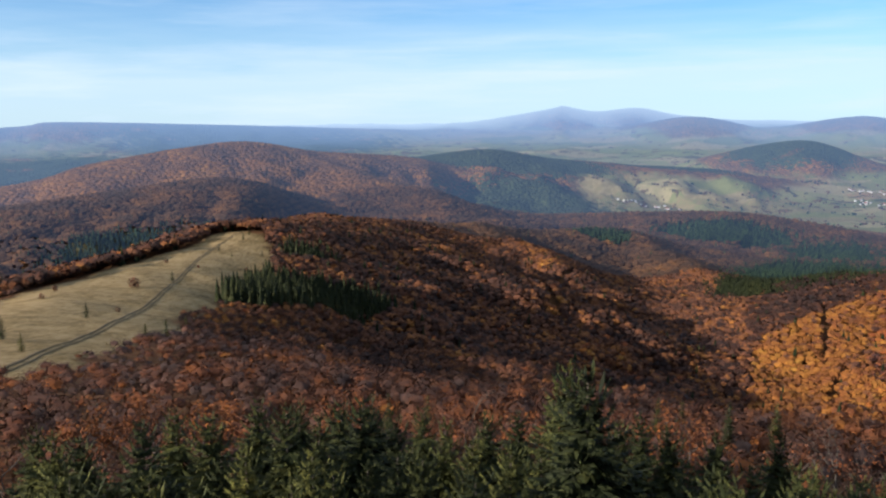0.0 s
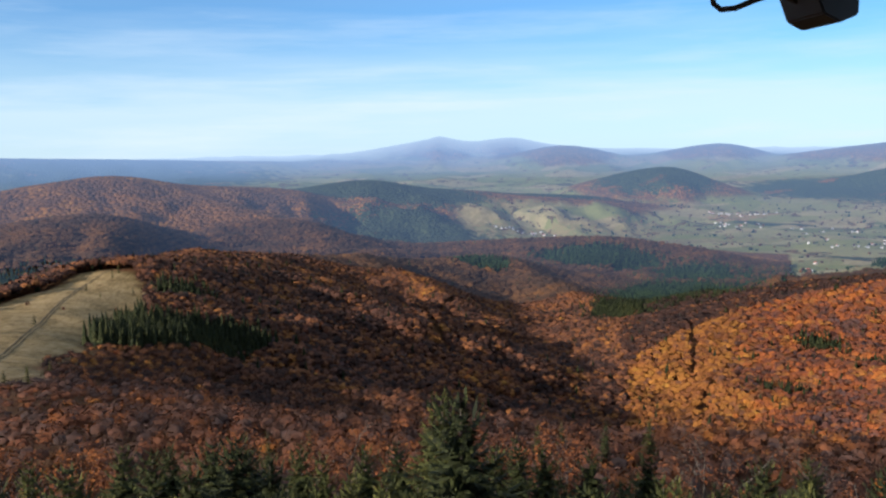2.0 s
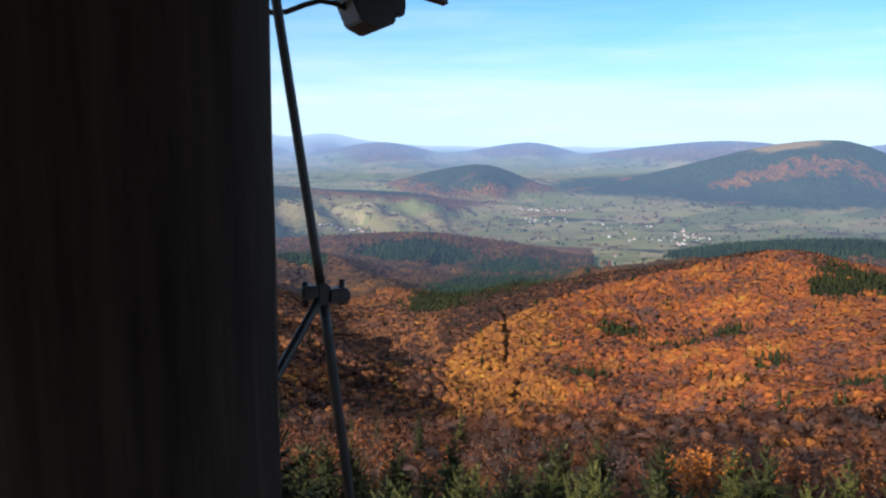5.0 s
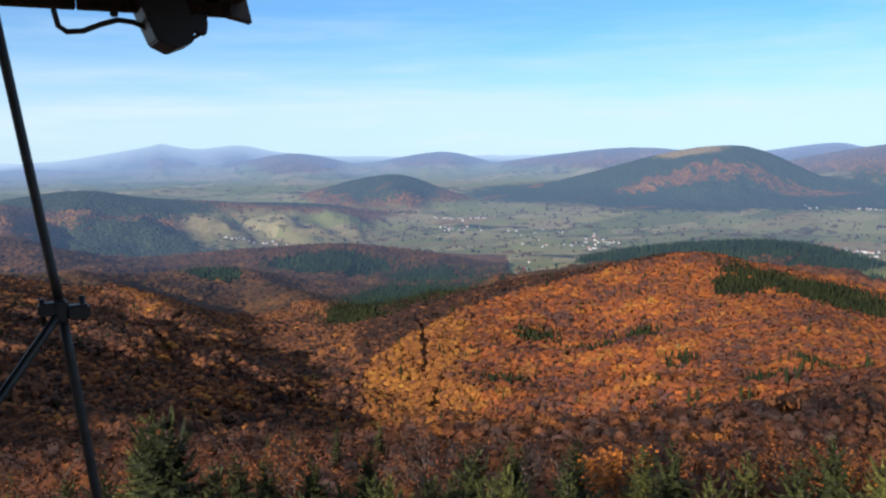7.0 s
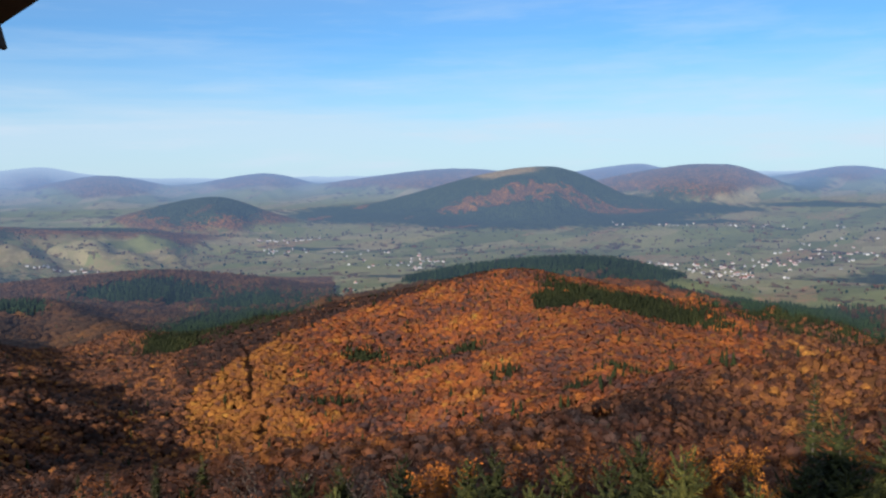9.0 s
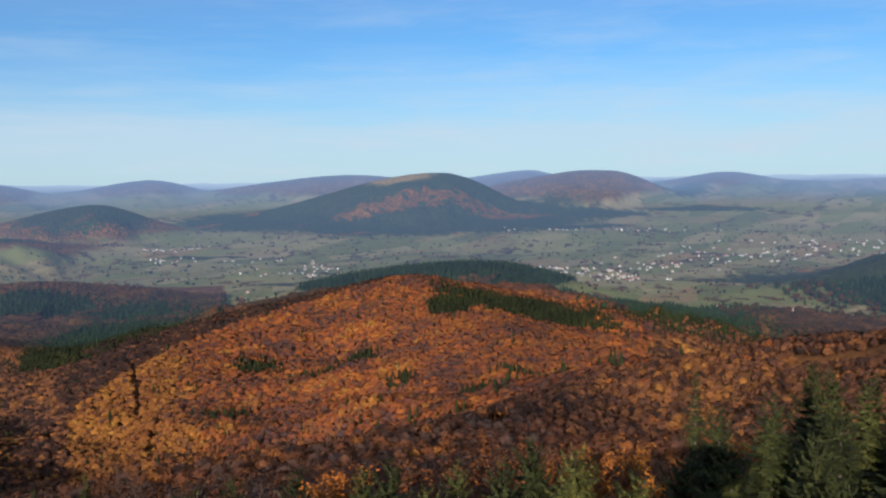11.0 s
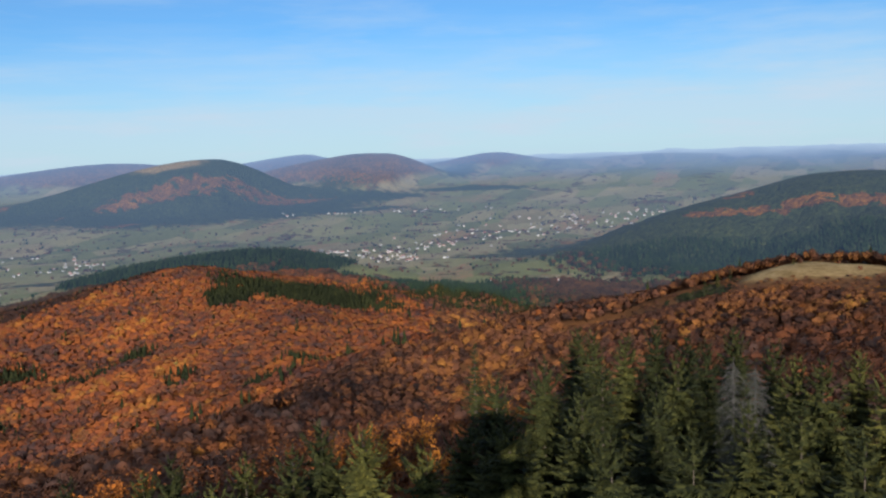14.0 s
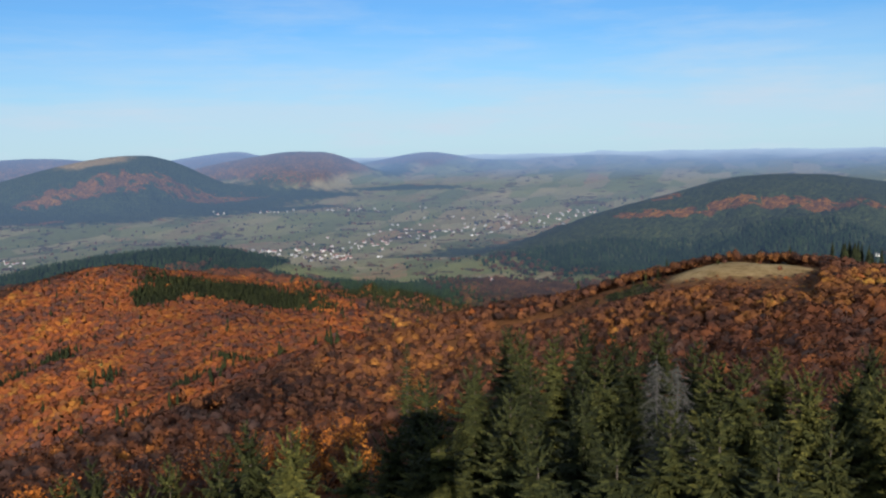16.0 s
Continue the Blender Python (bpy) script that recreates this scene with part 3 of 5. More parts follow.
def ribbon(line, offset, width):
    """A strip of worn ground laid over the meadow beside that line."""
    bm = bmesh.new()
    pts = [Vector((p[0], p[1], 0)) for p in line]
    rows = []
    for n, p in enumerate(pts):
        d = (pts[min(n + 1, len(pts) - 1)] - pts[max(n - 1, 0)]).normalized()
        side = Vector((d.y, -d.x, 0))
        c = p + side * (offset + 1.1 * noise.noise(p * 0.03))
        w = width * (0.75 + 0.5 * noise.noise(p * 0.11 + Vector((7, offset, 0))))
        row = []
        for q, lift in ((-0.5, 0.02), (-0.25, 0.16), (0.25, 0.16), (0.5, 0.02)):
            v = c + side * w * q
            row.append(bm.verts.new((v.x, v.y, EYE + on_sheet(v.x, v.y) + lift)))
        rows.append(row)
    for a, b in zip(rows[:-1], rows[1:]):
        for q in range(3):
            bm.faces.new((a[q], a[q + 1], b[q + 1], b[q])).smooth = True
    return bm


me = bpy.data.meshes.new("track")
TRACK_LINE = smooth_line(TRACK, 5)
bm = ribbon(TRACK_LINE, 0.0, 1.5)
tmp_me = bpy.data.meshes.new("rut")
rut = ribbon(TRACK_LINE, 1.9, 1.0)
rut.to_mesh(tmp_me)
rut.free()
bm.from_mesh(tmp_me)
bpy.data.meshes.remove(tmp_me)
bm.to_mesh(me)
bm.free()
me.materials.append(track_material())
tagged(new("track", me), "worn earth track winding over the pale meadow", "track", kind="structure")

# how steeply the land rises before each place, as seen from the summit: woods stand where they are not hidden in the dells
ALL_R = np.concatenate([NEAR_R, FAR_R])
RISE = np.maximum.accumulate(np.concatenate([GZ / NEAR_R, BZ / FAR_R], 1), axis=1)


def in_the_open(X, Y, top):
    az, r = polar(X, Y)
    i = np.clip(np.searchsorted(FINE, az) - 1, 0, len(FINE) - 1)
    j = np.clip(np.searchsorted(ALL_R, r) - 2, 0, len(ALL_R) - 1)
    return top / r > RISE[i, j] - 0.004


# ---------------------------------------------------------------- woods seen from afar
def lump(sub, seed, flat):
    bm = bmesh.new()
    bmesh.ops.create_icosphere(bm, subdivisions=sub, radius=1.0)
    rng = random.Random(seed)
    for v in bm.verts:
        v.co *= 1 + 0.30 * (noise.noise(v.co * 1.7 + Vector((seed * 3.1, 0, 0)))) + rng.uniform(-0.13, 0.13)
        if v.co.z < 0:
            v.co.z *= flat
            v.co.x *= 1 + 0.25 * v.co.z
            v.co.y *= 1 + 0.25 * v.co.z
    bm.verts.index_update()
    out = np.array([v.co[:] for v in bm.verts]), np.array([[v.index for v in f.verts] for f in bm.faces])
    bm.free()
    return out


def fir(seed, sides=7, tiers=3):
    rng = random.Random(seed)
    vs, fs = [], []
    for t in range(tiers):
        z0, z1 = t * 0.62 / tiers * 1.35 - 0.02, min(1.0, (t + 1.9) / (tiers + 0.9))
        rad = 1.0 - 0.78 * t / tiers
        base = len(vs)
        for s in range(sides):
            a = 2 * math.pi * (s + 0.5 * t) / sides
            q = rad * rng.uniform(0.65, 1.15)
            vs.append((q * math.cos(a), q * math.sin(a), z0 + rng.uniform(-0.03, 0.03)))
        vs.append((rng.uniform(-0.04, 0.04), rng.uniform(-0.04, 0.04), z1))
        fs += [(base + s, base + (s + 1) % sides, base + sides) for s in range(sides)]
    return np.array(vs), np.array(fs)


def slopes(Z, radii):
    """How the sheet's ground leans east and north at its points."""
    a = np.radians(FINE)[:, None]
    dr = np.gradient(Z, radii, axis=1)
    da = np.gradient(Z, np.radians(FINE), axis=0) / radii[None]
    return dr * np.sin(a) + da * np.cos(a), dr * np.cos(a) - da * np.sin(a)


LEAN = [np.concatenate(g, 1) for g in zip(slopes(GZ, NEAR_R), slopes(BZ, FAR_R))]


def land_normal(X, Y):
    az, r = polar(X, Y)
    i = np.clip(np.searchsorted(FINE, az), 0, len(FINE) - 1)
    j = np.clip(np.searchsorted(ALL_R, r), 0, len(ALL_R) - 1)
    n = np.stack([-LEAN[0][i, j], -LEAN[1][i, j], np.ones(X.shape)], -1)
    return n / np.linalg.norm(n, axis=1, keepdims=True)


def plant(name, shapes, X, Y, Z, wide, tall, material, label, category, domed=False):
    """Many trees in one mesh, each an island of its own."""
    if len(X) == 0:
        return None
    rng = np.random.RandomState(len(X))
    pick = rng.randint(len(shapes), size=len(X))
    vs, fs, ns, ts, off = [], [], [], [], 0
    for s, (v, f) in enumerate(shapes):
        m = pick == s
        n = int(m.sum())
        if not n:
            continue
        a = rng.uniform(0, 2 * math.pi, n)[:, None]
        c, q = np.cos(a), np.sin(a)
        w, h = wide[m][:, None], tall[m][:, None]
        sq = rng.uniform(0.85, 1.2, (n, 1))
        px = (v[:, 0] * c - v[:, 1] * q) * w * sq + X[m][:, None]
        py = (v[:, 0] * q + v[:, 1] * c) * w / sq + Y[m][:, None]
        pz = v[:, 2] * h + Z[m][:, None] + EYE
        vs.append(np.stack([px, py, pz], -1).reshape(-1, 3))
        ts.append(np.repeat(rng.uniform(0, 1, n), len(v)))
        if domed:
            dome = v * np.array([1, 1, 0.9]) + np.array([0, 0, 0.55])
            dome = dome / np.linalg.norm(dome, axis=1, keepdims=True)
            turned = np.stack([dome[:, 0] * c - dome[:, 1] * q, dome[:, 0] * q + dome[:, 1] * c, np.broadcast_to(dome[:, 2], (n, len(v)))], -1)
            turned = 0.55 * turned + land_normal(X[m], Y[m])[:, None, :] + rng.normal(0, 0.28, turned.shape)
            ns.append((turned / np.linalg.norm(turned, axis=2, keepdims=True)).reshape(-1, 3))
        fs.append((f[None] + (np.arange(n) * len(v))[:, None, None]).reshape(-1, 3) + off)
        off += n * len(v)
    me = bpy.data.meshes.new(name)
    fill(me, np.concatenate(vs), np.concatenate(fs))
    me.attributes.new("tree_tint", "FLOAT", "POINT").data.foreach_set("value", np.concatenate(ts).astype(np.float32))
    if domed:   # a crown of leaves is lit as one soft dome
        me.normals_split_custom_set_from_vertices(np.concatenate(ns).astype(np.float32))
    me.materials.append(material)
    return tagged(new(name, me), label, category, kind="stuff")


def scatter(n, r0, r1, az0, az1, seed, power=2.0):
    rng = np.random.RandomState(seed)
    r = (rng.uniform(r0 ** power, r1 ** power, n)) ** (1 / power)
    a = np.radians(rng.uniform(az0, az1, n))
    return r * np.sin(a), r * np.cos(a), rng


def spaced(X, Y, gap):
    """Thin out places so that about one is left in each square of that size."""
    key = np.floor(X / gap).astype(np.int64) * 100003 + np.floor(Y / gap).astype(np.int64)
    return np.unique(key, return_index=True)[1]


def leafy(count, size, seed, twigs=False):
    """A crown of loose leaf clumps, many small tilted flakes in an uneven dome; or of thin upright twigs."""
    rng = np.random.RandomState(seed)
    vs, fs = [], []
    bulge = rng.uniform(0.7, 1.2, 9)
    for i in range(count):
        a, h = rng.uniform(0, 2 * math.pi), rng.uniform(-0.75, 1.0)
        q = math.sqrt(max(0.05, 1 - h * h if h > 0 else 1 - 0.45 * h * h)) * bulge[int(a / 2 / math.pi * 9)] * rng.uniform(0.7, 1.05)
        c = np.array([q * math.cos(a), q * math.sin(a), h * rng.uniform(0.8, 1.05)])
        n = c * np.array([1, 1, 0.7]) + rng.normal(0, 0.24, 3) + np.array([0, 0, 0.2])
        n /= np.linalg.norm(n)
        u = np.cross(n, rng.normal(0, 1, 3))
        if twigs:
            u = np.array([0.5 * math.cos(a), 0.5 * math.sin(a), 1.0]) + rng.normal(0, 0.35, 3)
            u -= n * (u @ n)
        u /= np.linalg.norm(u)
        w = np.cross(n, u)
        sz = size * rng.uniform(0.6, 1.35)
        wide = 0.22 if twigs else 0.8
        k = len(vs)
        vs += [c + u * sz * (1.8 if twigs else 1), c + w * sz * wide, c - u * sz * 0.9, c - w * sz * wide * 0.9 + n * sz * 0.25]
        fs += [(k, k + 1, k + 2), (k, k + 2, k + 3)]
    return np.array(vs), np.array(fs)


def full(count, size, seed, core, twigs=False):
    """A closed crown: a rough core with loose leaf clumps over it."""
    v0, f0 = lump(1, seed, 0.8)
    v1, f1 = leafy(count, size, seed, twigs)
    return np.concatenate([v0 * core, v1]), np.concatenate([f0, f1 + len(v0)])


ROUGH_LUMPS = [lump(1, s + 20, 0.8) for s in range(6)]
CLUMPS = [full(120, 0.115, s, 0.6) for s in range(6)]
TWIGGY = [full(120, 0.15, s + 40, 0.56, True) for s in range(6)]
TWIGGY_BUSHY = [full(70, 0.165, s + 45, 0.66, True) for s in range(6)]
TWIGGY_LOOSE = [full(40, 0.22, s + 50, 0.72, True) for s in range(6)]
BUSHY = [full(70, 0.14, s + 5, 0.68) for s in range(6)]
TUFTS = [full(6, 0.40, s + 60, 0.82) for s in range(8)]
FINE_TUFTS = [full(11, 0.36, s + 70, 0.82) for s in range(8)]
FULL_FIRS = [fir(s + 10, 9, 6) for s in range(4)]
LOOSE = [full(38, 0.20, s + 10, 0.74) for s in range(6)]
FIRS = [fir(s) for s in range(5)]
for zone, (r0, r1, gap, lumps) in enumerate(((34, 150, 3.8, CLUMPS), (150, 270, 3.6, BUSHY), (270, 455, 3.6, LOOSE), (455, 720, 3.8, FINE_TUFTS), (720, 1300, 4.3, TUFTS), (1300, 1980, 6.6, ROUGH_LUMPS))):
    X, Y, rng = scatter(int(2.3 * (r1 ** 2 - r0 ** 2) * radians(138) / 2 / gap ** 2), r0, r1, -36, 102, 31 + zone)
    keep = spaced(X, Y, gap)
    X, Y = X[keep], Y[keep]
    Z = height(X, Y)
    meadow, field, con = cover(X, Y, Z)
    up = in_the_open(X, Y, Z + 10)
    az, r = polar(X, Y)
    chance = rng.uniform(0, 1, len(X))
    ride = np.minimum.reduce([to_line(X, Y, q)[0] - w for q, w in zip(RIDES, (5.5, 3.6, 3.2))]) < 0
    golden = to_line(X, Y, BROOK)[2] > 0
    wood = up & (~ride) & (meadow < 0.35) & (field < 0.5) & ((r > 78) | ((az < 60) & (r > 48)))
    X, Y, Z, con, az, r, chance, golden = (q[wood] for q in (X, Y, Z, con, az, r, chance, golden))
    dice = rng.uniform(0, 1, len(X))
    fir_here = con + np.where(golden, 0.5, 0.25) * (dice - 0.5) > 0.5
    fir_here |= golden & (az < 60) & (r > 430) & (roll_noise(X, Y, 46, 3, 6) + 0.5 * dice > 1.28)
    fir_here |= (dice < 0.012 + 0.25 * con * (con > 0.3)) & (r > 430)
    gold = (~fir_here) & ((golden & (az < 60) & (r > 430) & (r < 1480) & (dice < 0.82)) | ((dice > 0.97) & (r > 60)))
    gold &= ~(golden & (roll_noise(X, Y, 95, 3, 2) + 1.2 * (dice - 0.4) > 1.0))
    # west of the brook more darkened bare crowns stand, painting in the slope's shade
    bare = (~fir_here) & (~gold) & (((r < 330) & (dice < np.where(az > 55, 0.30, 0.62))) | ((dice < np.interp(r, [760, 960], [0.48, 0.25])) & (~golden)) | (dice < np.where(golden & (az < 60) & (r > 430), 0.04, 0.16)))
    rust = ~(fir_here | gold | bare)
    size = rng.uniform(0.82, 1.18, len(X)) * np.interp(r, [30, 60, 110, 160, 250, 455, 600], [0.24, 0.30, 0.38, 0.50, 0.66, 0.8, 1.0])
    size = np.where((az < -17) & (r > 110) & (r < 200), size * np.interp(az, [-21, -17], [0.6, 0.85]), size)
    size = np.where((az < -9) & (r > 170) & (r < 440), size * np.interp(az, [-14, -9], [0.5, 1.0]), size)
    size = np.where((az > 62) & (r > 300) & (r < 520), size * 0.78, size)
    # below the eastern meadow the wood stays low
    brim = np.interp(az, [68, 69, 73.8, 77.6, 81, 84.5, 90, 92], [0, -12.5, -11.8, -10.6, -9.8, -9.3, -9.8, 0])
    room = np.where((brim < 0) & (r < 402) & (r > 90), np.maximum(r * np.tan(np.radians(brim)) - Z, 1.5), 99.0)
    size = np.minimum(size, room / 10.2)
    beyond = (az < 42) & (r > np.interp(az, [18, 19.9, 25.5, 31, 37, 42], [680, 740, 870, 1000, 1100, 1190]) + 22)
    gold &= ~beyond
    # behind the golden crest darkened crowns stand in for its shaded far side
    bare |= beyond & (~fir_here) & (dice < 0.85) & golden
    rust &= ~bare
    yellow = gold & ((az + 3 * (dice - 0.5) < 28.5) | (dice < 0.09)) & (r > 500) & golden
    gold &= ~yellow
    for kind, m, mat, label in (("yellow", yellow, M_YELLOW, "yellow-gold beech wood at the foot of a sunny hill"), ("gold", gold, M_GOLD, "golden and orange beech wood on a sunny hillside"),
                                ("bare", bare, M_BARE_SHADED, "half-bare brown wood with rusty leaves, farther crowns darkened as shade"),
                                ("rust", rust, M_RUST, "rust-brown autumn beech wood on the slopes")):
        # the sunlit near zones take the undarkened loose-leaf colours
        if zone < 2:
            mat = M_LOOSE.get(kind, M_YELLOW)
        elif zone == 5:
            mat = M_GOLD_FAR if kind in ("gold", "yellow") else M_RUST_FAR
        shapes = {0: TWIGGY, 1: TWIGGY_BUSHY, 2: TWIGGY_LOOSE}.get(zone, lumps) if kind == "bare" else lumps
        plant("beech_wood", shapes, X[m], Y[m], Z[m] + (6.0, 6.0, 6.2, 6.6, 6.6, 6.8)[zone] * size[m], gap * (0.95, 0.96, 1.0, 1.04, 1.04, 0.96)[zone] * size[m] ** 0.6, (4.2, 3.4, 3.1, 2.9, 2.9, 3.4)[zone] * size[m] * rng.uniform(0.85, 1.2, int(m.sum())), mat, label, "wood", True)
    tall = np.minimum(rng.uniform(11, 17, len(X)) * np.interp(r, [110, 420], [0.7, 1.0]), room)
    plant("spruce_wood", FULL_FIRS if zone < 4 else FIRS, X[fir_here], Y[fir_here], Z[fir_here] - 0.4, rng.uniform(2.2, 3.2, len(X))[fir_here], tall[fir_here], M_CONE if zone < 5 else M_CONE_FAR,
          "dark green spruce wood on the slopes", "wood")

# trees and copses of the valley
X, Y, rng = scatter(150000, 1650, 3500, -30, 98, 77)
copse = roll_noise(X, Y, 150, 3, 3) + 0.7 * roll_noise(X, Y, 420, 2, 5)
hedge = np.minimum(np.abs(roll_noise(X, Y, 330, 2, 2)), np.abs(roll_noise(X, Y, 270, 2, 4) - 0.2))
m = (rng.uniform(0, 1, len(X)) < np.where(hedge < 0.012, 0.8, np.where(copse > 1.2, 0.85, 0.001)))
X, Y = X[m], Y[m]
Z = height(X, Y)
meadow, field, con = cover(X, Y, Z)
m = (field > 0.5) & in_the_open(X, Y, Z + 8)
X, Y, Z = X[m], Y[m], Z[m]
size = rng.uniform(0.6, 1.25, len(X))
dice = rng.uniform(0, 1, len(X))
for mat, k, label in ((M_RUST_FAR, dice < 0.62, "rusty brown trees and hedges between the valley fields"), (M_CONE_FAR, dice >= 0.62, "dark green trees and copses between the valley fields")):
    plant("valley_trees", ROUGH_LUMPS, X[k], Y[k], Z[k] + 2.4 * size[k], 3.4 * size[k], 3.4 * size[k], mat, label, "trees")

# ---------------------------------------------------------------- the look-out tower under the camera
def part(name, bm, material, parent, label=""):
    me = bpy.data.meshes.new(name)
    bm.to_mesh(me)
    bm.free()
    me.materials.append(material)
    ob = new(name, me)
    ob.parent = parent
    if label:
        ob["label"] = label
    return ob


def empty(name, at, label, category, group="", kind=""):
    ob = new(name)
    ob.location = at
    return tagged(ob, label, category, group, kind)


def beam(bm, a, b, w, d, bevel=0.012, cuts=0, wobble=0.0, seed=0):
    """A squared timber from a to b, w across and d deep, with worn edges."""
    a, b = Vector(a), Vector(b)
    ln = (b - a).length
    tmp = bmesh.new()
    bmesh.ops.create_cube(tmp, size=1.0)
    bmesh.ops.scale(tmp, vec=(w, d, ln), verts=tmp.verts)
    if cuts:
        long = [e for e in tmp.edges if abs((e.verts[0].co - e.verts[1].co).z) > ln * 0.5]
        bmesh.ops.subdivide_edges(tmp, edges=long, cuts=cuts)
    bmesh.ops.bevel(tmp, geom=[e for e in tmp.edges if abs((e.verts[0].co - e.verts[1].co).normalized().z) > 0.9] if cuts else tmp.edges[:],
                    offset=bevel, segments=2, affect="EDGES", profile=0.6)
    for v in tmp.verts:
        n = noise.noise_vector(Vector((v.co.x * 3, v.co.y * 3, v.co.z * 2.2)) + Vector((seed * 7.7, 0, 0)))
        v.co.x += n.x * wobble
        v.co.y += n.y * wobble
    q = (b - a).to_track_quat("Z", "Y").to_matrix().to_4x4()
    bmesh.ops.transform(tmp, matrix=Matrix.Translation((a + b) / 2) @ q, verts=tmp.verts)
    me = bpy.data.meshes.new("tmp")
    tmp.to_mesh(me)
    tmp.free()
    bm.from_mesh(me)
    bpy.data.meshes.remove(me)
    return bm


def tube(bm, pts, radius, sides=8):
    pts = [Vector(p) for p in pts]
    rings = []
    for i, p in enumerate(pts):
        d = (pts[min(i + 1, len(pts) - 1)] - pts[max(i - 1, 0)]).normalized()
        q = d.to_track_quat("Z", "Y").to_matrix()
        rings.append([bm.verts.new(p + q @ Vector((radius * math.cos(2 * math.pi * s / sides), radius * math.sin(2 * math.pi * s / sides), 0))) for s in range(sides)])
    for r0, r1 in zip(rings[:-1], rings[1:]):
        for s in range(sides):
            f = bm.faces.new((r0[s], r0[(s + 1) % sides], r1[(s + 1) % sides], r1[s]))
            f.smooth = True
    bm.faces.new(rings[0][::-1])
    bm.faces.new(rings[-1])
    return bm


def log(bm, a, b, radius, seed, sides=14, rings=40):
    """A hewn round post, flattened by the axe and uneven along its length."""
    a, b = Vector(a), Vector(b)
    rows = []
    for i in range(rings + 1):
        c = a.lerp(b, i / rings)
        row = []
        for s in range(sides):
            ang = 2 * math.pi * s / sides
            d = Vector((math.cos(ang), math.sin(ang), 0))
            q = radius * (1 + 0.05 * noise.noise(d * 1.2 + Vector((seed * 5.1, 0, c.z * 1.1))) + 0.03 * noise.noise(d * 4 + Vector((0, seed * 3.3, c.z * 5))) + 0.03 * abs(math.sin(2 * ang)))
            row.append(bm.verts.new(c + d * q))
        rows.append(row)
    for r0, r1 in zip(rows[:-1], rows[1:]):
        for s in range(sides):
            bm.faces.new((r0[s], r0[(s + 1) % sides], r1[(s + 1) % sides], r1[s])).smooth = True
    bm.faces.new(rows[0][::-1])
    bm.faces.new(rows[-1])
    return bm


def timber(name, dark, pale):
    k = Nodes(name)
    pos = k.add("ShaderNodeTexCoord").outputs["Object"]
    grain = k.noise(3.0, 8.0, k.add("ShaderNodeMapping", Vector=pos, Scale=(14, 14, 0.9)).outputs[0], 0.65)
    knot = k.noise(5.0, 3.0, pos)
    f = k.math("ADD", k.math("MULTIPLY", grain, 0.7), k.math("MULTIPLY", knot, 0.3))
    k.bump(grain, 0.8, 0.006)
    return k.done(k.ramp(f, [(0.3, dark), (0.52, tuple((a + b) / 2 for a, b in zip(dark, pale))), (0.7, pale)]), 0.8)


def plain_metal(name, colour, rough, metal):
    k = Nodes(name)
    n = k.noise(30.0, 5.0, k.add("ShaderNodeTexCoord").outputs["Object"])
    k.bump(n, 0.15, 0.002)
    k.bsdf.inputs["Metallic"].default_value = metal
    k.bsdf.inputs["Specular IOR Level"].default_value = 0.35
    return k.done(k.mix(n, tuple(c * 0.7 for c in colour), tuple(min(1, c * 1.3) for c in colour)), rough)


M_TIMBER = timber("tarred_timber", (0.012, 0.009, 0.008), (0.05, 0.036, 0.028))
M_BOARD = timber("weathered_board", (0.05, 0.036, 0.026), (0.16, 0.115, 0.08))
M_ROOF = plain_metal("roof_sheet", (0.06, 0.05, 0.045), 0.55, 0.6)
M_CABLE = plain_metal("steel_rope", (0.05, 0.05, 0.052), 0.5, 0.8)
M_PLASTIC = plain_metal("black_housing", (0.02, 0.02, 0.021), 0.45, 0.0)
M_LENS = plain_metal("lamp_glass", (0.25, 0.26, 0.27), 0.1, 0.0)

X0, X1, Y0, Y1 = -3.0, 1.10, -3.2, 0.53     # the four corner posts
FLOOR = EYE - 1.72
EAVE = EYE + 0.412
tower = empty("lookout_tower", (0, 0, 0), "dark tarred timber look-out tower with a roofed platform", "tower")
seed = 0
for px in (X0, X1):
    for py in (Y0, Y1):
        seed += 1
        foot = (px + (0.9 if px > 0 else -0.9), py + (0.9 if py > 0 else -0.9), -1.0)
        part("post", log(bmesh.new(), (px, py, FLOOR - 0.4), (px, py, EYE + 1.0), 0.128, seed), M_TIMBER, tower, "rough-hewn dark tarred post")
        part("leg", beam(bmesh.new(), foot, (px, py, FLOOR - 0.35), 0.26, 0.26, 0.03), M_TIMBER, tower)
bolt = bmesh.new()
tube(bolt, [(1.012, 0.590, EYE - 0.107), (0.984, 0.609, EYE - 0.107)], 0.010, 8)
part("bolt", bolt, M_CABLE, tower, "rusty bolt end standing out of the post")
for lift in (5.0, 10.5, 16.0):
    s = 0.9 * (1 - lift / 20)
    for a, b in (((X0 - s, Y0 - s), (X1 + s, Y0 - s)), ((X1 + s, Y0 - s), (X1 + s, Y1 + s)), ((X1 + s, Y1 + s), (X0 - s, Y1 + s)), ((X0 - s, Y1 + s), (X0 - s, Y0 - s))):
        part("girt", beam(bmesh.new(), (*a, lift), (*b, lift), 0.16, 0.2), M_TIMBER, tower)
for i in range(31):
    x = X0 - 1.1 + 0.2 * i
    if x < 2.3:
        part("floor_plank", beam(bmesh.new(), (x, Y0 - 1.0, FLOOR - 0.03), (x, Y1 + 0.08, FLOOR - 0.03), 0.19, 0.05, 0.006), M_BOARD, tower)
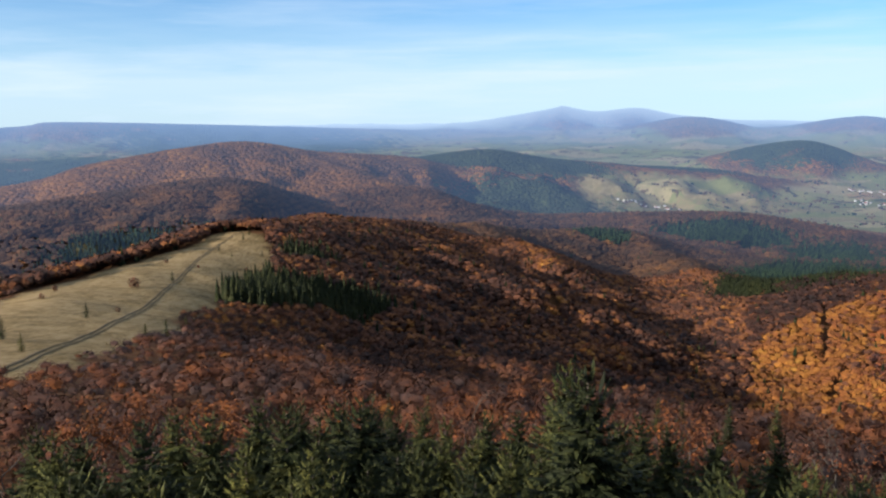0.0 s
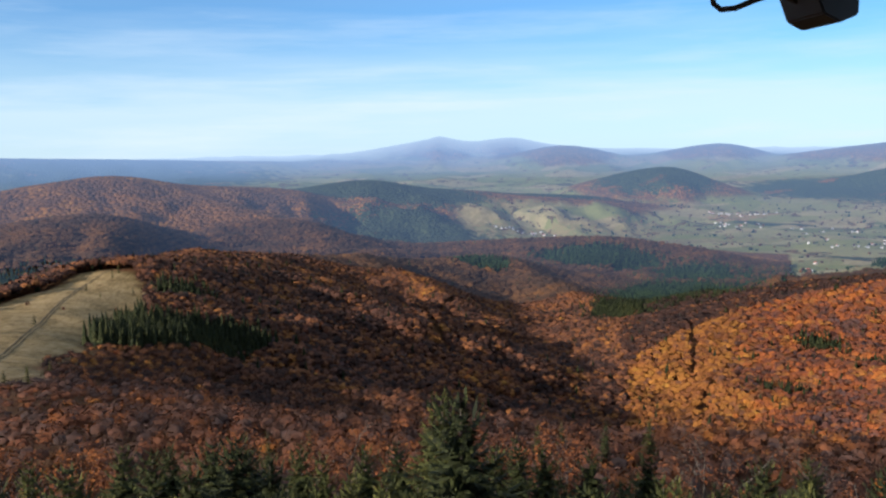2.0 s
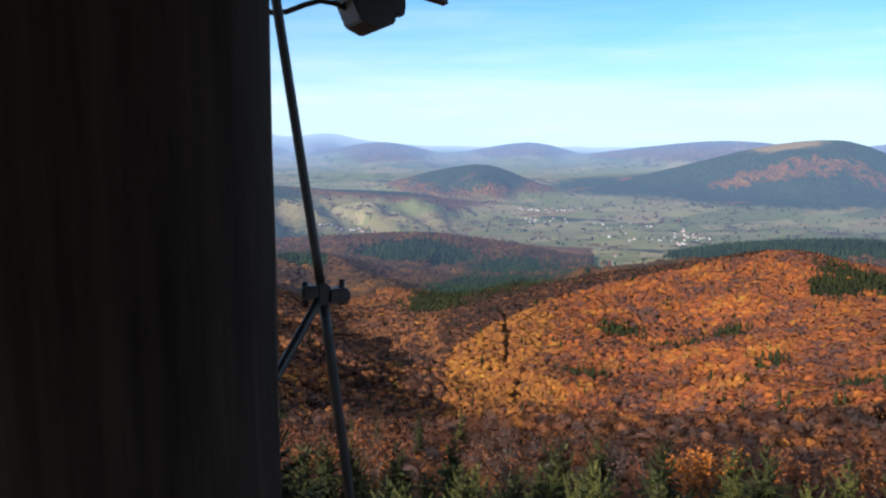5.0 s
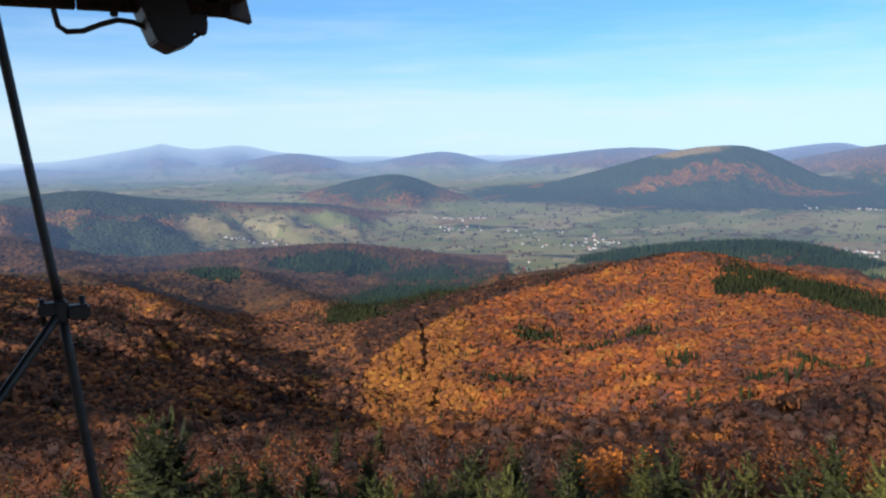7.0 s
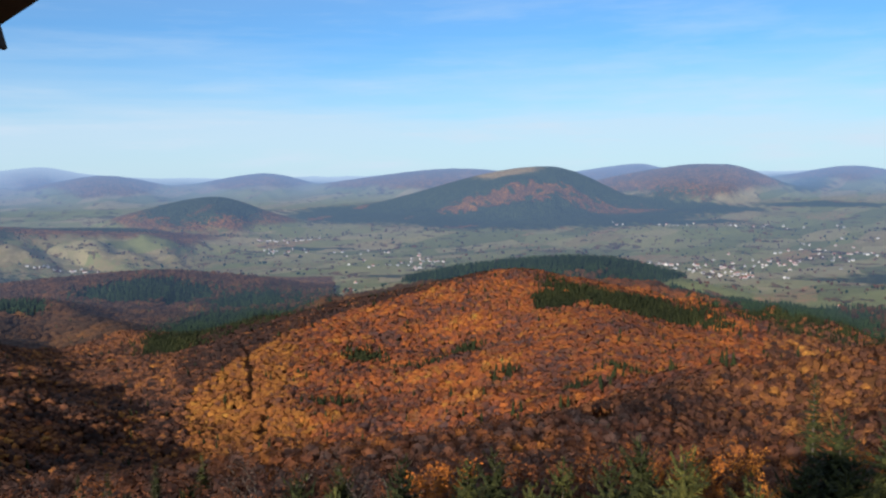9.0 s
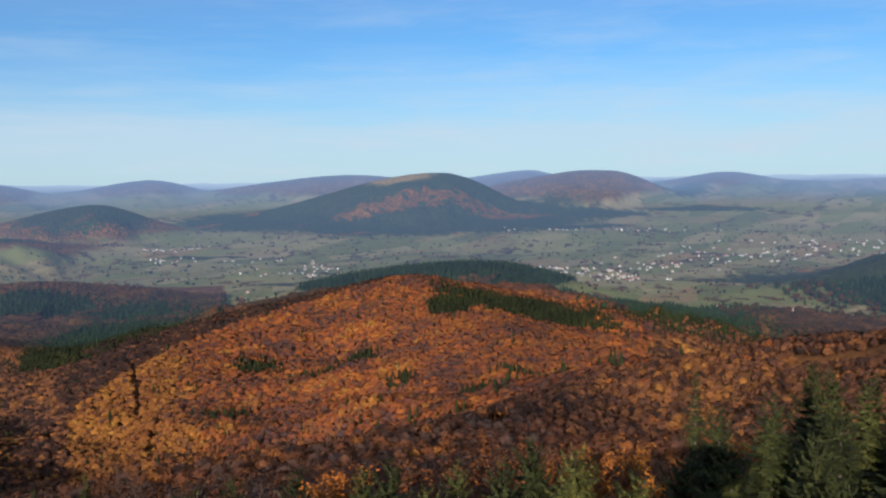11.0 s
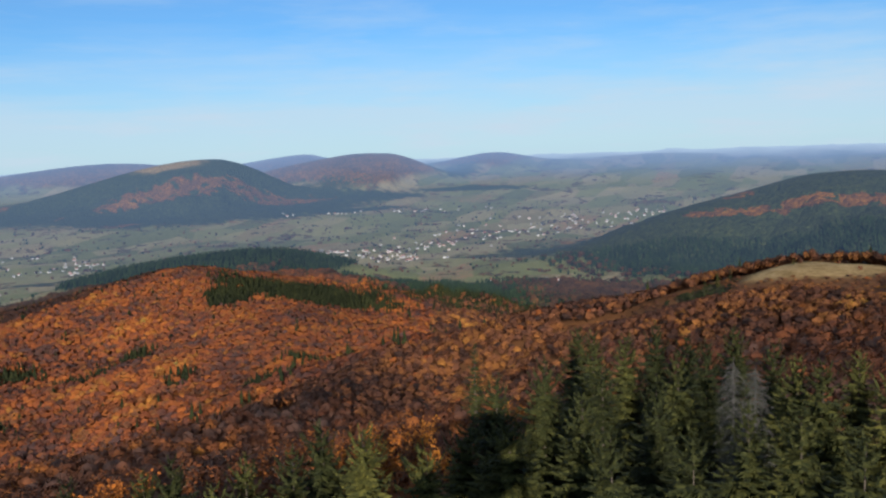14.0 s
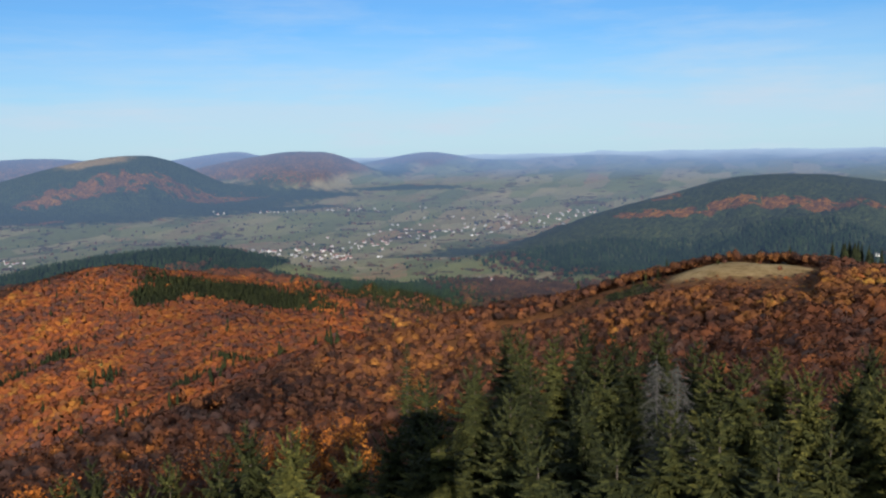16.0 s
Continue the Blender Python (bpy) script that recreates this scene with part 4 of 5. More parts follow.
for y in (Y0, (Y0 + Y1) / 2, Y1):
    part("joist", beam(bmesh.new(), (X0 - 1.1, y, FLOOR - 0.17), (2.3, y, FLOOR - 0.17), 0.14, 0.2), M_TIMBER, tower)
for z in (FLOOR + 0.45, FLOOR + 0.9):
    part("rail", beam(bmesh.new(), (X0 - 1.1, Y1 + 0.06, z), (2.25, Y1 + 0.06, z), 0.05, 0.12), M_TIMBER, tower)
    part("rail", beam(bmesh.new(), (2.25, Y1 + 0.06, z), (2.25, Y0 - 1.0, z), 0.05, 0.12), M_TIMBER, tower)
    part("rail", beam(bmesh.new(), (2.25, Y0 - 1.0, z), (X0 - 1.1, Y0 - 1.0, z), 0.05, 0.12), M_TIMBER, tower)
    part("rail", beam(bmesh.new(), (X0 - 1.1, Y0 - 1.0, z), (X0 - 1.1, Y1 + 0.06, z), 0.05, 0.12), M_TIMBER, tower)
# roof: four sheet slopes over the eaves
RX0, RX1, RY0, RY1 = X0 - 0.75, 1.93, Y0 - 1.2, 2.06
bm = bmesh.new()
apex = Vector(((X0 + X1) / 2, (Y0 + Y1) / 2, EYE + 1.35))
ring = [Vector((RX0, RY0, EAVE)), Vector((RX1, RY0, EAVE)), Vector((RX1, RY1, EAVE)), Vector((RX0, RY1, EAVE))]
low = [bm.verts.new(p) for p in ring]
top = [bm.verts.new(p + Vector((0, 0, 0.07))) for p in ring]
tip, tip2 = bm.verts.new(apex), bm.verts.new(apex + Vector((0, 0, 0.08)))
for i in range(4):
    j = (i + 1) % 4
    bm.faces.new((low[j], low[i], tip))
    bm.faces.new((top[i], top[j], tip2))
    bm.faces.new((low[i], low[j], top[j], top[i]))
part("roof", bm, M_ROOF, tower, "dark sheet roof with low eaves")

# ---------------------------------------------------------------- trees near the tower
def flake(bm, root, tip, wide, normal):
    """A small leaf-shaped spray of needles or leaves."""
    side = (tip - root).cross(normal).normalized() * wide
    mid = root.lerp(tip, 0.45)
    a, b, c, d = bm.verts.new(root), bm.verts.new(mid + side), bm.verts.new(tip), bm.verts.new(mid - side - normal * wide * 0.4)
    bm.faces.new((a, b, c))
    bm.faces.new((a, c, d))


def make_spruce(tall, seed, whorl=0.46, spokes=7, twigs=6, spread=0.19, thin=0.0):
    rng = random.Random(seed)
    ob = empty("spruce_tree", (0, 0, 0), "tall dark green spruce with drooping branches", "tree", "spruces below the tower")
    bm = bmesh.new()
    tube_taper(bm, [(0, 0, -1.0), (0.03, 0.02, tall * 0.5), (0.0, 0.03, tall * 0.97)], [tall * 0.013, tall * 0.008, 0.012], 7)
    part("trunk", bm, M_BARK, ob)
    bm = bmesh.new()
    z = tall * 0.10
    turn = 0.0
    while z < tall * 0.985:
        f = 1 - z / tall
        reach = spread * tall * (f ** 0.72) * (0.55 + 0.45 * min(1, (1 - f) * 4)) + 0.10
        n = spokes if f > 0.12 else 4
        turn += 0.7
        for s in range(n):
            if rng.random() < thin:
                continue
            a = turn + 2 * math.pi * s / n + rng.uniform(-0.35, 0.35)
            ln = reach * rng.uniform(0.65, 1.2)
            out = Vector((math.cos(a), math.sin(a), 0))
            side = Vector((-math.sin(a), math.cos(a), 0))
            droop = rng.uniform(0.25, 0.55) * (0.35 + 0.65 * f) if f > 0.15 else -0.45
            z0 = z + rng.uniform(-0.2, 0.2) * whorl

            def at(q, ln=ln, out=out, droop=droop, z0=z0):
                return Vector((0, 0, z0)) + out * ln * q + Vector((0, 0, 0.10 * ln * q - droop * ln * q * q + 0.18 * ln * q ** 4))

            for i in range(twigs):
                q = (i + 0.5) / (twigs + 0.2)
                p = at(q)
                w = ln * (0.34 * (1 - q) + 0.10)
                for sg in (-1, 1):
                    d = out * rng.uniform(0.5, 1.0) + side * sg * rng.uniform(0.6, 1.1) + Vector((0, 0, rng.uniform(-0.65, 0.05)))
                    flake(bm, p, p + d.normalized() * w * rng.uniform(0.7, 1.2), w * 0.17 + 0.02, (out * rng.uniform(0.1, 0.9) + Vector((rng.uniform(-0.5, 0.5), rng.uniform(-0.5, 0.5), 0.6))).normalized())
                flake(bm, p, p + (out * rng.uniform(0.2, 0.7) + side * rng.uniform(-0.3, 0.3) + Vector((0, 0, -1))).normalized() * w * rng.uniform(0.5, 0.9), w * 0.15 + 0.015, (side * rng.uniform(-0.6, 0.6) + out).normalized())
            flake(bm, at(0.72), at(1.12), ln * 0.05 + 0.015, Vector((0, 0, 1)))
        z += whorl * (0.55 + 0.6 * f) * rng.uniform(0.85, 1.15)
    part("crown", bm, M_NEEDLE, ob)
    return ob


def tube_taper(bm, pts, radii, sides=6):
    rings = []
    pts = [Vector(p) for p in pts]
    for i, (p, r) in enumerate(zip(pts, radii)):
        d = (pts[min(i + 1, len(pts) - 1)] - pts[max(i - 1, 0)]).normalized()
        q = d.to_track_quat("Z", "Y").to_matrix()
        rings.append([bm.verts.new(p + q @ Vector((r * math.cos(2 * math.pi * s / sides), r * math.sin(2 * math.pi * s / sides), 0))) for s in range(sides)])
    for r0, r1 in zip(rings[:-1], rings[1:]):
        for s in range(sides):
            bm.faces.new((r0[s], r0[(s + 1) % sides], r1[(s + 1) % sides], r1[s])).smooth = True


def grow(bm, p, d, ln, r, level, rng, tips):
    """A limb with its side branches; tips gathers where leaves may hang."""
    mid = p + d * ln * 0.5 + Vector((rng.uniform(-1, 1), rng.uniform(-1, 1), rng.uniform(-0.3, 0.6))) * ln * 0.07
    end = p + d * ln + Vector((rng.uniform(-1, 1), rng.uniform(-1, 1), rng.uniform(0, 1))) * ln * 0.10
    tube_taper(bm, [p, mid, end], [r, r * 0.75, r * 0.42], 5 if level < 2 else 3)
    if level >= 2:
        tips.append((mid, end))
    if level == 3:
        return
    for i in range((6, 5, 4)[level]):
        q = rng.uniform(0.35, 1.0)
        b = p.lerp(mid, q * 2) if q < 0.5 else mid.lerp(end, q * 2 - 1)
        a = rng.uniform(0, 2 * math.pi)
        e = (d * 0.75 + Vector((math.cos(a), math.sin(a), rng.uniform(0.0, 0.5))) * 0.85).normalized()
        grow(bm, b, e, ln * rng.uniform(0.42, 0.62), r * 0.42, level + 1, rng, tips)


def make_beech(tall, seed, leaves, material, label):
    rng = random.Random(seed)
    ob = empty("beech_tree", (0, 0, 0), label, "tree", "beeches below the tower")
    bm, tips = bmesh.new(), []
    grow(bm, Vector((0, 0, -0.6)), Vector((0, 0, 1)), tall * 0.62, tall * 0.016, 0, rng, tips)
    part("trunk", bm, M_BARK, ob)
    bm = bmesh.new()
    for i in range(leaves):
        m, e = rng.choice(tips)
        p = m.lerp(e, rng.uniform(0.1, 1.15)) + Vector((rng.gauss(0, 0.22), rng.gauss(0, 0.22), rng.gauss(0, 0.18)))
        d = Vector((rng.uniform(-1, 1), rng.uniform(-1, 1), rng.uniform(-0.8, 0.3))).normalized()
        flake(bm, p, p + d * rng.uniform(0.14, 0.34), rng.uniform(0.06, 0.13), Vector((rng.gauss(0, 0.6), rng.gauss(0, 0.6), 1)).normalized())
    part("crown", bm, material, ob)
    return ob


def ground_at(az, r):
    a = radians(az)
    x, y = r * math.sin(a), r * math.cos(a)
    return x, y, float(height(np.array([x]), np.array([y]))[0]) + EYE


def stand(model, models_tall, az, r, tall, spin, first, lean=0.0):
    """A copy of the model, scaled to its height, on the ground at that bearing and distance."""
    x, y, z = ground_at(az, r)
    k = tall / models_tall
    m = pose(x, y, z, lean, lean * 0.6, spin)
    if first:
        model.matrix_basis = m
        model.scale = (k, k, k)
        return model
    ob = copy_thing(model, m)
    ob.scale = (k, k, k)
    return ob


rng = random.Random(5)
SPRUCES = [(make_spruce(14.0, s, 0.58, 9, 12, (0.27, 0.31, 0.24, 0.29)[s], 0.06 + 0.03 * s), 14.0) for s in range(4)]
LEAN_SPRUCES = [(make_spruce(11.0, s + 9, 0.56, 7, 7, (0.17, 0.20)[s], 0.1), 11.0) for s in range(2)]
used = set()
# bearing, distance, angle of the top below the level
NEAR_SPRUCES = [
    (10.6, 29, -16.9), (8.9, 33, -16.9), (-26.5, 36, -19.5), (-20.9, 34, -19.4), (-16.4, 35, -19.3), (-11.5, 34, -19.4), (-8.9, 38, -20.1), (-6.1, 36, -18.8),
    (-3.6, 40, -20.6), (0.1, 34, -20.8), (1.8, 36, -21.9), (-14, 31, -21.5), (-23.6, 33, -22.0), (-9.8, 29, -22.2), (-1.6, 30, -22.8), (4.2, 33, -22.6),
    (13.9, 42, -19.9), (7.0, 31, -22.5), (17.2, 31, -22.6), (25.1, 30, -22.3), (21.0, 34, -22.4), (30.2, 38, -20.4), (37.7, 38, -19.5), (44.3, 38, -19.1), (34.0, 32, -21.5),
    (49.1, 36, -19.6), (52.0, 37, -19.4), (54.2, 40, -17.9), (57.0, 38, -18.3), (46.6, 33, -21.0), (40.0, 31, -22.4), (27.8, 33, -22.2),
    (65.9, 46, -15.3), (69.1, 48, -14.3), (72.4, 58, -12.5), (74.2, 62, -12.6), (76.3, 66, -11.9), (78.4, 62, -12.6), (79.9, 56, -12.9), (83.9, 58, -12.7),
    (85.0, 52, -13.4), (87.1, 50, -13.6), (90.8, 52, -14.0), (93.0, 54, -13.8), (95.5, 50, -14.0), (75.0, 33, -18.6), (80.1, 33, -18.4), (86.4, 38, -16.5), (61.4, 34, -19.6),
    (69.8, 30, -20.9), (72.0, 40, -16.2), (77.2, 42, -15.5), (83.0, 40, -16.4), (89.5, 36, -17.5), (67.5, 38, -17.6), (92.5, 40, -16.5), (98, 44, -15), (64.0, 40, -18.6),
    (78.0, 52, -13.8), (81.5, 68, -12.0), (71.0, 70, -12.2), (73.2, 48, -14.4), (88.8, 62, -12.9), (94, 66, -12.4),
]
NEAR_SPRUCES += [(-27.6, 42, -18.9), (-24.8, 40, -19.6), (-18.6, 41, -19.0), (-13.0, 43, -18.8), (-10.4, 44, -19.3), (-7.4, 42, -19.2), (-4.8, 44, -19.8), (-1.4, 42, -20.0), (3.0, 40, -20.4),
                 (5.6, 42, -20.2), (12.3, 38, -20.4), (16.0, 40, -20.6), (19.0, 42, -20.6), (23.0, 42, -20.4), (33.0, 42, -19.9), (42.4, 42, -19.7)]
NEAR_SPRUCES += [(-29.5 + 2.3 * i + rng.uniform(-0.8, 0.8), rng.uniform(26, 34), rng.uniform(-24.2, -21.6)) for i in range(38)]
NEAR_SPRUCES = [q for q in NEAR_SPRUCES if q[0] < 60 or q[2] > -20.5]
for az, r, el in NEAR_SPRUCES:
    x, y, z = ground_at(az, r)
    i = rng.randrange(4)
    stand(*SPRUCES[i], az, r, EYE + r * math.tan(radians(el)) - z, rng.uniform(0, 360), i not in used, rng.uniform(-1.5, 1.5))
    used.add(i)
for az, r, el in [(19.7, 92, -18.8), (22.7, 98, -18.5), (15.0, 84, -18.9), (63.7, 92, -13.3), (16.6, 105, -19.0), (-4.0, 82, -19.0), (-1.2, 90, -19.2)]:
    x, y, z = ground_at(az, r)
    i = rng.randrange(2)
    stand(*LEAN_SPRUCES[i], az, r, EYE + r * math.tan(radians(el)) - z, rng.uniform(0, 360), ("l", i) not in used)
    used.add(("l", i))
BEECHES = [(make_beech(9.0, 3, 2600, M_LEAF_ORANGE, "small beech with bright orange and yellow autumn leaves"), 9.0),
           (make_beech(9.0, 4, 1300, M_LEAF, "small beech with rust-red autumn leaves"), 9.0),
           (make_beech(9.0, 5, 520, M_LEAF_BROWN, "half-bare beech with a few brown leaves"), 9.0),
           (make_beech(9.0, 6, 260, M_LEAF_BROWN, "almost leafless grey-brown beech"), 9.0)]
for az, r, tall, i in [(41.2, 52, 9.5, 0), (39.6, 58, 8.5, 1), (47.0, 55, 9.5, 1), (50.5, 60, 9.0, 1), (17.5, 55, 9.0, 1), (12.6, 60, 9.0, 1), (4.4, 52, 9, 1), (-1.0, 62, 8, 1),
                       (-22.5, 48, 8, 3), (-25, 55, 9, 2), (-18.5, 52, 8.5, 3), (-28, 46, 8, 1), (-12.5, 60, 8.5, 2), (-7.0, 64, 9, 1), (24.0, 56, 8, 2), (29.0, 60, 8.5, 2),
                       (33, 62, 8.5, 3), (36, 55, 8, 2), (43.5, 58, 9, 3), (53.3, 62, 9, 1), (56.0, 66, 9.5, 0), (58.5, 70, 9.5, 1), (61, 74, 9, 0), (67.2, 82, 9, 0), (20, 50, 7, 3),
                       (8, 56, 8, 2), (-4, 50, 7.5, 2), (1.5, 66, 8.5, 3), (-15.5, 66, 9, 1), (-20.5, 68, 9, 1), (-24, 72, 9, 1), (-29, 64, 8.5, 2), (62.8, 60, 8, 1), (26.5, 70, 9, 3)]:
    x, y, z = ground_at(az, r)
    if az == 41.2:   # the bright one in front stands well above the thicket
        tall = EYE + r * math.tan(radians(-19.7)) - z
    stand(*BEECHES[i], az, r, tall, rng.uniform(0, 360), ("b", i) not in used)
    used.add(("b", i))


def make_snag(tall, seed):
    """A dead spruce: a grey pole with bare drooping twigs."""
    rng = random.Random(seed)
    ob = empty("dead_spruce", (0, 0, 0), "dead leafless spruce with bare grey twigs", "tree")
    bm = bmesh.new()
    tube_taper(bm, [(0, 0, -1), (0.05, 0, tall * 0.5), (0, 0.05, tall)], [0.16, 0.1, 0.015], 6)
    part("trunk", bm, M_GREY_BARK, ob)
    bm = bmesh.new()
    z = tall * 0.25
    while z < tall * 0.98:
        f = 1 - z / tall
        a = rng.uniform(0, 2 * math.pi)
        ln = (0.17 * tall * f ** 0.7 + 0.25) * rng.uniform(0.45, 1.15)
        o = Vector((math.cos(a), math.sin(a), 0))
        d = rng.uniform(0.1, 0.6)
        p0, p1, p2 = Vector((0, 0, z)), Vector((0, 0, z - 0.25 * d * ln)) + o * ln * 0.5, Vector((0, 0, z - d * ln)) + o * ln
        tube_taper(bm, [p0, p1, p2], [0.022, 0.014, 0.005], 3)
        for q in range(9):
            b = p0.lerp(p1, rng.random()) if q < 2 else p1.lerp(p2, rng.random())
            tube_taper(bm, [b, b + Vector((rng.uniform(-0.4, 0.4), rng.uniform(-0.4, 0.4), rng.uniform(-0.5, 0.05)))], [0.009, 0.003], 3)
        z += rng.uniform(0.02, 0.08)
    part("branchwork", bm, M_GREY_BARK, ob)
    return ob


for n, (az, r, el) in enumerate([(81.7, 46, -13.9), (83.0, 47, -14.3)]):
    x, y, z = ground_at(az, r)
    snag = make_snag(EYE + r * math.tan(radians(el)) - z, n)
    snag.location = (x, y, z)

# ---------------------------------------------------------------- lamp, ropes and eaves
def prism(bm, outline, a, b, bevel=0.004):
    """A solid with that outline (x, z) drawn out from y = a to y = b."""
    tmp = bmesh.new()
    lo = [tmp.verts.new((x, a, z)) for x, z in outline]
    hi = [tmp.verts.new((x, b, z)) for x, z in outline]
    n = len(outline)
    tmp.faces.new(lo)
    tmp.faces.new(hi[::-1])
    for i in range(n):
        tmp.faces.new((lo[(i + 1) % n], lo[i], hi[i], hi[(i + 1) % n]))
    bmesh.ops.recalc_face_normals(tmp, faces=tmp.faces)
    bmesh.ops.bevel(tmp, geom=tmp.edges[:], offset=bevel, segments=2, affect="EDGES")
    me = bpy.data.meshes.new("tmp")
    tmp.to_mesh(me)
    tmp.free()
    bm.from_mesh(me)
    bpy.data.meshes.remove(me)
    return bm


LX, LY, LZ = 1.735, 2.03, EYE + 0.272
lamp = empty("floodlight", (LX, LY, LZ), "black floodlight housing hung under the eaves", "lamp")
part("housing", prism(bmesh.new(), [(-0.045, 0.022), (0.0, 0.0), (0.05, 0.02), (0.05, 0.08), (0.02, 0.17), (-0.105, 0.17)], -0.10, 0.07), M_PLASTIC, lamp)
part("bracket", prism(bmesh.new(), [(0.06, 0.06), (0.10, 0.05), (0.105, 0.075), (0.10, 0.19), (0.06, 0.19)], -0.02, 0.02), M_CABLE, lamp, "steel bracket")
part("glass", prism(bmesh.new(), [(-0.035, 0.03), (0.0, 0.012), (0.038, 0.03), (0.038, 0.075), (-0.035, 0.12)], 0.066, 0.076, 0.002), M_LENS, lamp, "clear front glass")
bm = bmesh.new()
pts = [(-0.28, 0.02, 0.16), (-0.283, 0.02, 0.10), (-0.275, 0.02, 0.062), (-0.255, 0.02, 0.048), (-0.215, 0.02, 0.052), (-0.17, 0.01, 0.07), (-0.13, 0, 0.082), (-0.09, 0, 0.078), (-0.03, 0, 0.055)]
tube(bm, pts, 0.0075)
tube(bm, [(0.04, 0, 0.05), (0.07, 0, 0.045), (0.085, 0, 0.055), (0.092, 0, 0.08)], 0.006)
part("cord", bm, M_PLASTIC, lamp, "black looped power cord")

# ragged boards along the eaves
fascia = empty("eaves_board", (0, 0, 0), "dark boards under the roof edge with nail ends", "board")
for i in range(14):
    x = RX0 + 0.02 + i * (RX1 - RX0 - 0.04) / 14
    w = (RX1 - RX0 - 0.04) / 14
    part("board", beam(bmesh.new(), (x, RY1 - 0.03, EAVE - 0.018), (x + w - 0.004, RY1 - 0.03, EAVE - 0.018), 0.05, 0.034, 0.004), M_TIMBER, fascia)
    part("nail", prism(bmesh.new(), [(x + 0.08, EAVE - 0.05), (x + 0.10, EAVE - 0.05), (x + 0.10, EAVE - 0.03), (x + 0.08, EAVE - 0.03)], RY1 - 0.04, RY1 - 0.02, 0.003), M_CABLE, fascia)
part("corner_tip", prism(bmesh.new(), [(RX1 - 0.06, EAVE - 0.03), (RX1 + 0.035, EAVE - 0.052), (RX1 + 0.015, EAVE + 0.04), (RX1 - 0.06, EAVE + 0.04)], RY1 - 0.05, RY1 - 0.01, 0.003), M_ROOF, fascia)


def rope(a, b, sag, n=14):
    a, b = Vector(a), Vector(b)
    return [a.lerp(b, i / n) + Vector((0, 0, -sag * 4 * (i / n) * (1 - i / n))) for i in range(n + 1)]


CLAMP = (1.392, 1.1, EYE - 0.255)
guy = empty("guy_rope", CLAMP, "dark steel guy rope with a clamp below the eaves", "rope")
inv = Matrix.Translation(-Vector(CLAMP))
for name, a, b, sag, rad in (("upper_rope", CLAMP, (1.275, 1.1, EYE + 0.62), 0.004, 0.0078), ("lower_rope", (1.50, 1.06, EYE - 1.3), CLAMP, -0.006, 0.0085),
                             ("side_rope", (0.98, 0.72, EYE - 0.70), CLAMP, 0.01, 0.0075)):
    bm = bmesh.new()
    tube(bm, rope(a, b, sag), rad)
    ob = part(name, bm, M_CABLE, guy)
    ob.data.transform(inv)
bm = bmesh.new()
for x, z, w, h in ((-0.02, 0.004, 0.03, 0.022), (0.026, -0.004, 0.036, 0.024), (0.0, 0.0, 0.022, 0.036)):
    prism(bm, [(x - w / 2, z - h / 2), (x + w / 2, z - h / 2), (x + w / 2, z + h / 2), (x - w / 2, z + h / 2)], -0.014, 0.014, 0.004)
for x in (-0.028, 0.033):
    tube(bm, [(x, 0, -0.02), (x, 0, 0.022)], 0.005, 6)
part("clamp", bm, M_CABLE, guy, "bolted rope clamp")

# ---------------------------------------------------------------- villages in the valley
def paint(name, colour, rough=0.7):
    k = Nodes(name)
    n = k.noise(0.8, 5.0, k.add("ShaderNodeTexCoord").outputs["Object"])
    r = k.add("ShaderNodeObjectInfo").outputs["Random"]
    v = k.math("ADD", k.math("MULTIPLY", n, 0.35), k.math("MULTIPLY", r, 0.65))
    mat = k.done(k.mix(v, tuple(c * 0.75 for c in colour), tuple(min(0.9, c * 1.15) for c in colour)), rough)
    # house paint, too, gets the haze emission mixed in
    haze_glow(k)
    return mat


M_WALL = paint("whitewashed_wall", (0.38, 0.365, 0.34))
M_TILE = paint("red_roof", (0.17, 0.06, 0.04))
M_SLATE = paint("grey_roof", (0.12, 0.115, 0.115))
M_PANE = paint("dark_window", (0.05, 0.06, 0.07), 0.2)


